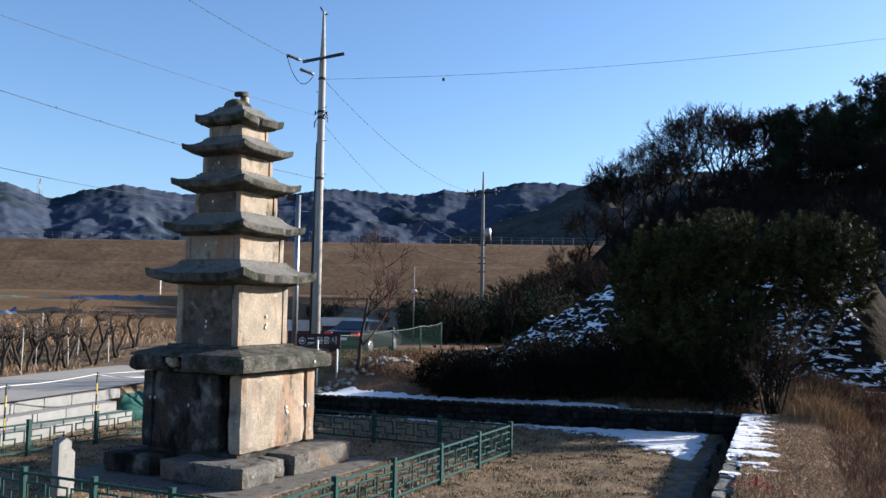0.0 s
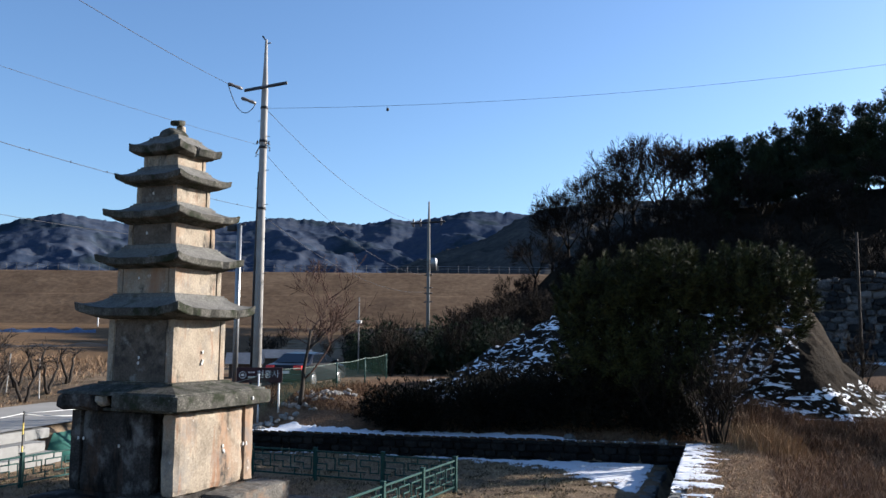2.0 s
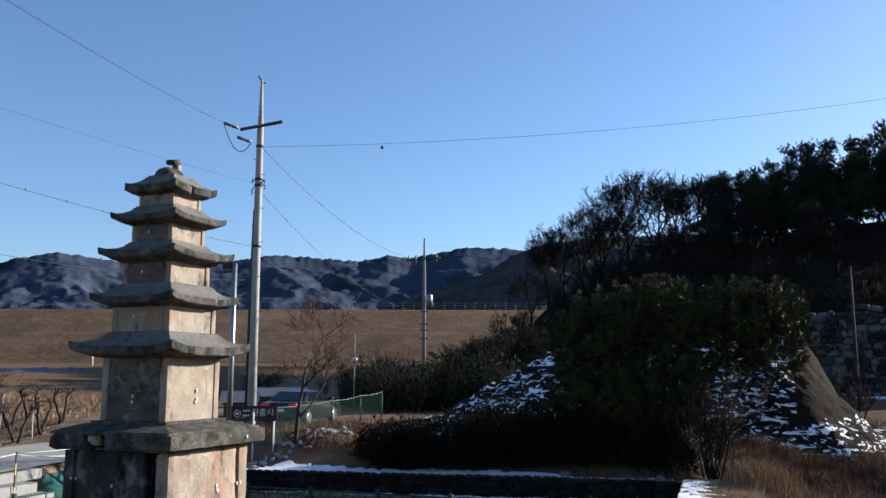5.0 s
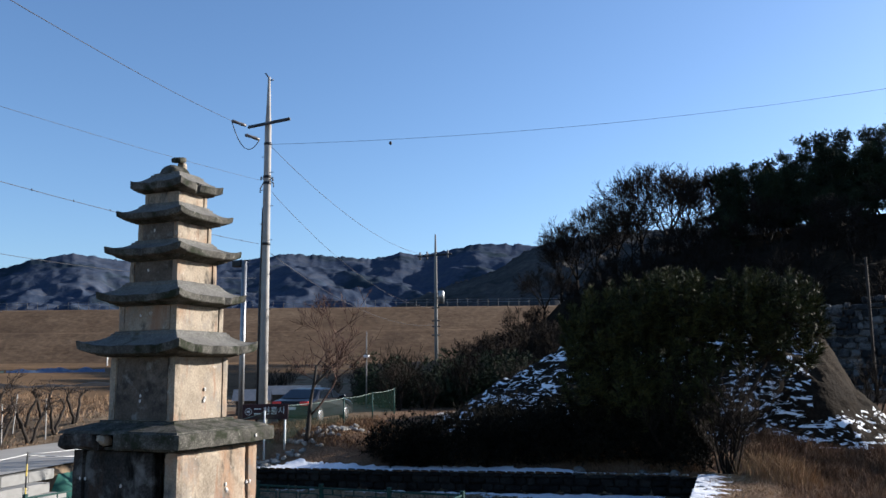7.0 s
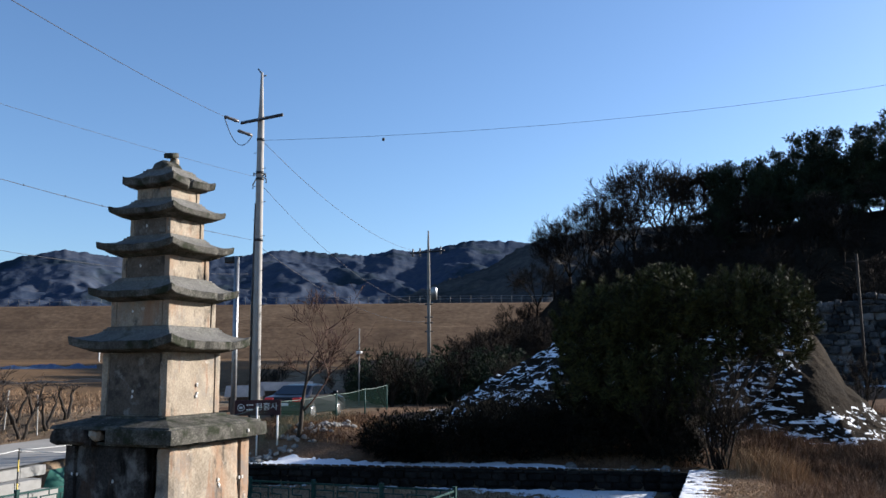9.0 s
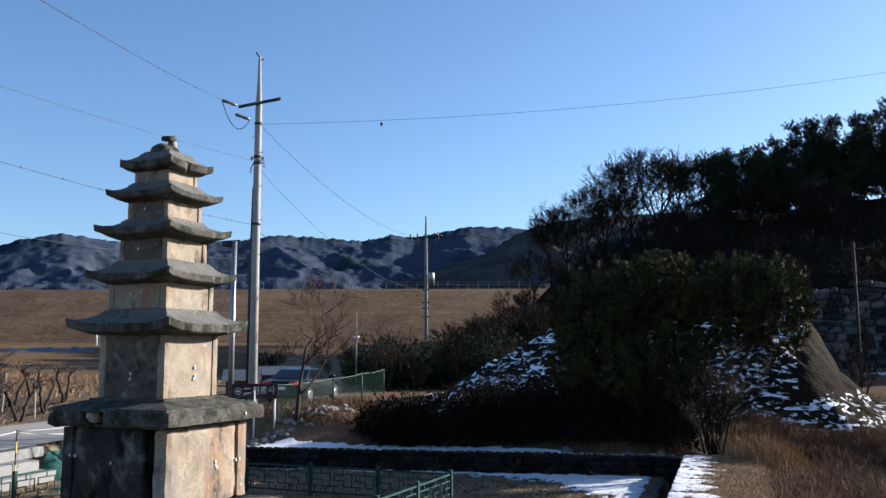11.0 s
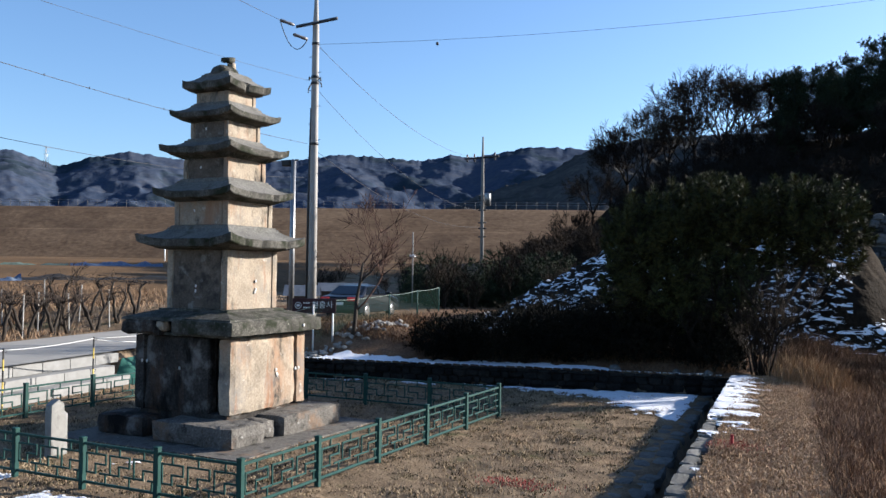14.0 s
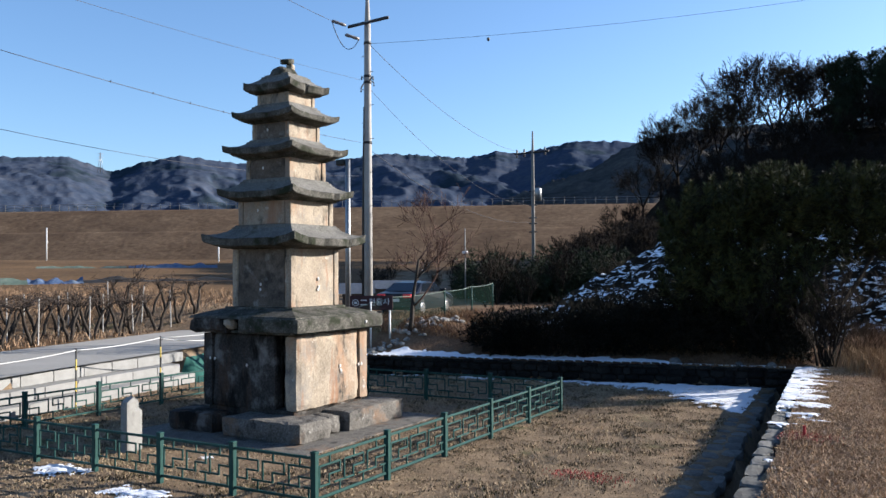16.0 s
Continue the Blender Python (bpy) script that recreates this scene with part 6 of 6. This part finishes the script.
# ---- fence along the dam crest ----
ax, ay, ddx, ddy = DAM
cf = thing("crest_fence", (ax, ay, 18.7), "long row of fence posts along the dam crest", "fence")
paths = []
for k in range(260):
    s_ = -190 + 2.35 * k
    paths.append([(Vector((ddx * s_, ddy * s_, -0.1)), 0.05), (Vector((ddx * s_, ddy * s_, 1.7)), 0.045)])
tagged(tube_part("post_row", paths, M["weathered_pole"], cf, 4), kind="stuff")
for z_ in (1.6, 1.0):
    tube_part("rail", [[(Vector((ddx * -190, ddy * -190, z_)), 0.03), (Vector((ddx * 422, ddy * 422, z_)), 0.03)]], M["grey_metal"], cf, 4)
tw = thing("pylon", (637, 808, 118), "tiny distant steel lattice pylon on the ridge", "pylon")
tube_part("lattice", [[((sx * 2.2, sy * 2.2, 0), 0.3), ((0, 0, 24), 0.25)] for sx in (-1, 1) for sy in (-1, 1)], M["grey_metal"], tw, 4)
for z_ in (14, 18, 22):
    tube_part("arm", [[((-4, 0, z_), 0.25), ((4, 0, z_), 0.25)]], M["grey_metal"], tw, 4)

# ---- stone retaining wall and pole below the hill ----
sw = new("wall_hillside")
sw.location = (45.7, -13.0, 2.4)
tagged(sw, "tall rough stone retaining wall in deep shade", "wall", kind="structure")
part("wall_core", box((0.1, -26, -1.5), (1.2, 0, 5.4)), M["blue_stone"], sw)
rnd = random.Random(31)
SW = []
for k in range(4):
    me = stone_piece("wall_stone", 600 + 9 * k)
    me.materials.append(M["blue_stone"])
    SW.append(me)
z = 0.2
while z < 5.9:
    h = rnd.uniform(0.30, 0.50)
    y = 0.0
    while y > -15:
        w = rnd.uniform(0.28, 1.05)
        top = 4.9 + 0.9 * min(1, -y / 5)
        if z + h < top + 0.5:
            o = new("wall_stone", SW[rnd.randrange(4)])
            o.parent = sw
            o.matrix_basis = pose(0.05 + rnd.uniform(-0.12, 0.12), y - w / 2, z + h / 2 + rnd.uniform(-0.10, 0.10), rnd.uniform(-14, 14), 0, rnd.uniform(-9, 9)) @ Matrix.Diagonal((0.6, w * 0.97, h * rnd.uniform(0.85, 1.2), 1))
        y -= w
    z += h
for k in range(6):
    y, s = -1.0 - 2.3 * k + rnd.uniform(-0.8, 0.8) - 13, rnd.uniform(0.22, 0.45)
    o = new("boulder", BOUL[k % 4])
    o.matrix_basis = pose(46.2, y, 7.8 + s * 0.35, 0, 0, 50 * k) @ Matrix.Diagonal((s * 1.6, s * 1.6, s, 1))
    tagged(o, "pale round boulder on the hillside wall", "boulder", "boulders on the wall")
rp2 = thing("utility_pole", (33.7, -16.9, ground_z(33.7, -16.9)), "slim dark wooden pole below the hillside", "utility pole", "utility poles")
tube_part("shaft", [[((0, 0, -0.3), 0.09), ((0, 0, 7.6), 0.065)]], M["bark"], rp2, 8)
tube_part("crossarm", [[((0, -0.5, 7.2), 0.04), ((0, 0.5, 7.2), 0.04)]], M["bark"], rp2, 5)
sp = thing("field_lamp", (27.8, 9.7, ground_z(27.8, 9.7)), "thin steel post with a small white light", "lamp post")
tube_part("shaft", [[((0, 0, -0.2), 0.045), ((0, 0, 4.4), 0.035)]], M["weathered_pole"], sp, 6)
part("lamp_head", box((-0.10, -0.16, 2.9), (0.10, 0.16, 3.06), 0.03), M["white_paint"], sp)

# ---- young conifers and thickets at the foot of the hill ----
rnd = random.Random(15)
con = pine("young_conifer", 700, 1, [(0, 0, 1.1, 0.9, 0.9, 0.9), (0, 0, 2.0, 0.6, 0.6, 0.9), (0, 0, 0.5, 1.0, 1.0, 0.5)], 500, 8, (0.30, 0.05), "young dark green conifer at the field edge", M["needle_dark"], 0.06, "young conifers")
spots = [(28.5 + 0.45 * k + rnd.uniform(-1, 1), 9.0 - 0.95 * k + rnd.uniform(-0.4, 0.4), rnd.uniform(0.8, 1.4)) for k in range(9)] + [(33 + rnd.uniform(-2, 3), 4 - 1.1 * k, rnd.uniform(0.9, 1.6)) for k in range(8)] + [(36 + rnd.uniform(-3, 6), 14 - 1.3 * k, rnd.uniform(1.0, 1.6)) for k in range(9)]
for k, (x, y, s) in enumerate(spots):
    m = pose(x, y, ground_z(x, y) - 0.05, 0, 0, rnd.uniform(0, 360))
    if k == 0:
        con.matrix_basis = m
    else:
        o = copy_thing(con, m)
        o.scale = (s, s, s * 0.75)
th_ = [bare_tree("thicket", 720 + k, 4.0, 0.05, 3, 0.45, "leafless brown thicket at the foot of the hill", "thicket", 6, M["wood_twig"], M["wood_twig"], 0.012, "thickets below the hill", 0.3, (3, 4), 0.5) for k in range(3)]
spots = []
for k in range(46):
    a, d = radians(rnd.uniform(10, 26)), rnd.uniform(46, 74)
    spots.append((EYE_XY[0] + d * math.cos(a), EYE_XY[1] + d * math.sin(a), rnd.uniform(0.5, 1.0)))
for k in range(14):
    a, d = radians(rnd.uniform(-7, 8)), rnd.uniform(44, 56)
    spots.append((EYE_XY[0] + d * math.cos(a), EYE_XY[1] + d * math.sin(a), rnd.uniform(0.5, 0.9)))
for k, (x, y, s) in enumerate(spots):
    z = max(ground_z(x, y), hill_z(x, y) if math.hypot(x - EYE_XY[0], y - EYE_XY[1]) > 50 else -9)
    m = pose(x, y, z - 0.1, 0, 0, rnd.uniform(0, 360))
    if k < 3:
        th_[k].matrix_basis = m
    else:
        o = copy_thing(th_[k % 3], m)
        o.scale = (s, s, s)

# ---- woods on the hill ----
def crown_tree(name, seed, height, r0, label, group, levels, mat, min_r):
    """A broad leafless tree: short trunk, forking limbs, a rounded crown of fine twigs."""
    rnd_ = random.Random(seed)
    T = thing(name, (0, 0, 0), label, "tree", group)
    limbs, twigs = [], []

    def grow(p, d, length, r, level):
        pts = [(p.copy(), r)]
        n = 3 if level > 1 else 2
        for k in range(n):
            d = (d + Vector((rnd_.gauss(0, 0.13), rnd_.gauss(0, 0.13), rnd_.gauss(0.04, 0.10)))).normalized()
            p = p + d * (length / n)
            pts.append((p.copy(), max(min_r, r * (1 - 0.4 * (k + 1) / n))))
        (limbs if level > levels - 3 else twigs).append(pts)
        if level == 0:
            return
        ends = [pts[-1][0]] * (2 if rnd_.random() < 0.6 else 3) + [pts[-2][0]]
        for q in ends:
            a = d.orthogonal().normalized()
            a.rotate(Matrix.Rotation(rnd_.uniform(0, 6.283), 3, d))
            sp = rnd_.uniform(0.32, 0.75)
            grow(q, (d + a * sp).normalized(), length * rnd_.uniform(0.62, 0.84), max(min_r, r * rnd_.uniform(0.5, 0.66)), level - 1)

    base = Vector((0, 0, -0.3))
    fork = Vector((rnd_.uniform(-0.2, 0.2), rnd_.uniform(-0.2, 0.2), height * 0.20))
    limbs.append([(base, r0 * 1.15), (base.lerp(fork, 0.5), r0), (fork, r0 * 0.85)])
    for k in range(4):
        a = 1.57 * k + rnd_.uniform(-0.5, 0.5)
        out = rnd_.uniform(0.35, 0.85)
        grow(fork, Vector((math.cos(a) * out, math.sin(a) * out, 1)).normalized(), height * 0.25, r0 * 0.6, levels - 1)
    tube_part("trunk", limbs[:1], mat, T, 6)
    tagged(tube_part("limb_mass", limbs[1:], mat, T, 4), kind="stuff")
    tagged(tube_part("twig_mass", twigs, mat, T, 3), kind="stuff")
    return T


def layered_pine(seed):
    """A hillside pine whose foliage lies in separate flat tiers on a leaning trunk."""
    r = random.Random(seed)
    tiers = []
    for k in range(11):
        f = (k + 0.5) / 11
        a = r.uniform(0, 6.283)
        reach = (1 - f) * 2.3 + 0.3
        w = r.uniform(0.8, 1.25) * (1.25 - 0.55 * f)
        tiers.append((math.cos(a) * reach * 0.8, math.sin(a) * reach * 0.8, 3.0 + 7.2 * f, w, w, r.uniform(0.22, 0.36)))
    tiers.append((0, 0, 10.4, 0.6, 0.6, 0.4))
    return pine("hill_pine", seed, 1, tiers, 1700, 8, (0.42, 0.075), "dark flat-tiered pine on the hillside", M["needle_dark"], 0.15, "pines on the hill")


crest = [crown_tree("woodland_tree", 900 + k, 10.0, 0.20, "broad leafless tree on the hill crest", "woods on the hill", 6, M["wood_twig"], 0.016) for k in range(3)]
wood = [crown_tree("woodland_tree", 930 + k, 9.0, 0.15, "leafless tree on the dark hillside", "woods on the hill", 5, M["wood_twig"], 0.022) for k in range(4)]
hp = [layered_pine(850 + k) for k in range(4)]
used = {("t", 0): True, ("t", 1): True, ("t", 2): True}


def plant(kind_list, tag, a_deg, d, s):
    x, y = EYE_XY[0] + d * math.cos(radians(a_deg)), EYE_XY[1] + d * math.sin(radians(a_deg))
    i = rnd.randrange(len(kind_list))
    m = pose(x, y, max(hill_z(x, y), ground_z(x, y)) - 0.2, 0, 0, rnd.uniform(0, 360))
    if (tag, i) not in used:
        used[tag, i] = True
        o = kind_list[i]
        o.matrix_basis = m
    else:
        o = copy_thing(kind_list[i], m)
    o.scale = (s, s, s)


for a_, d_, s_ in ((9.6, 124, 1.5), (8.0, 126, 1.4), (11.3, 123, 1.28), (12.7, 124, 1.32), (13.9, 124, 1.25), (15.0, 123, 1.05), (6.4, 126, 1.3), (5.0, 125, 1.2), (10.4, 116, 1.0), (16.2, 122, 0.85), (7.2, 116, 1.0), (3.4, 126, 1.1), (17.2, 118, 0.7)):
    plant(crest, "c", a_, d_, s_)
for k in range(64):
    plant(wood, "w", rnd.uniform(4, 17.5), rnd.uniform(80, 110), rnd.uniform(0.5, 0.8))
for k in range(30):
    plant(wood, "w", rnd.uniform(13, 20), rnd.uniform(72, 110), rnd.uniform(0.35, 0.6))
for k in range(20):
    a_ = rnd.uniform(14, 21)
    plant(wood, "w", a_, rnd.uniform(60, 84), rnd.uniform(0.55, 0.8) - 0.05 * max(0.0, a_ - 17))
for k in range(44):
    plant(wood, "w", rnd.uniform(-10, 5), rnd.uniform(62, 122), rnd.uniform(0.5, 0.85))
for k in range(40):
    plant(th_, "t", rnd.uniform(-9, 6), rnd.uniform(58, 100), rnd.uniform(0.6, 1.2))
for k in range(22):
    plant(th_, "t", rnd.uniform(13, 20), rnd.uniform(70, 105), rnd.uniform(0.7, 1.2))
for k in range(18):
    plant(th_, "t", rnd.uniform(21, 35), rnd.uniform(62, 100), rnd.uniform(0.4, 0.7))
for k in range(14):
    plant(wood, "w", rnd.uniform(-14, -9), rnd.uniform(70, 110), rnd.uniform(0.6, 0.9))
for k in range(56):
    a_ = rnd.uniform(-10, 4)
    plant(hp, "p", a_, rnd.uniform(106, 126), rnd.uniform(0.65, 0.95))
for k in range(26):
    plant(th_, "t", rnd.uniform(-10, 3), rnd.uniform(118, 127), rnd.uniform(0.9, 1.3))
for k in range(30):
    plant(hp, "p", rnd.uniform(-10, 5), rnd.uniform(100, 120), rnd.uniform(0.4, 0.6))
for a_, d_, s_ in ((-6.2, 122, 1.2), (-5.2, 125, 1.1), (-0.6, 123, 1.1), (-1.6, 124, 1.12), (0.6, 124, 1.0), (4.6, 118, 0.85), (4.0, 120, 0.9), (3.4, 122, 0.95), (2.4, 124, 0.95), (1.4, 124, 0.95), (-3, 124, 1.1), (-4.2, 124, 1.1)):
    plant(hp, "p", a_, d_, s_)
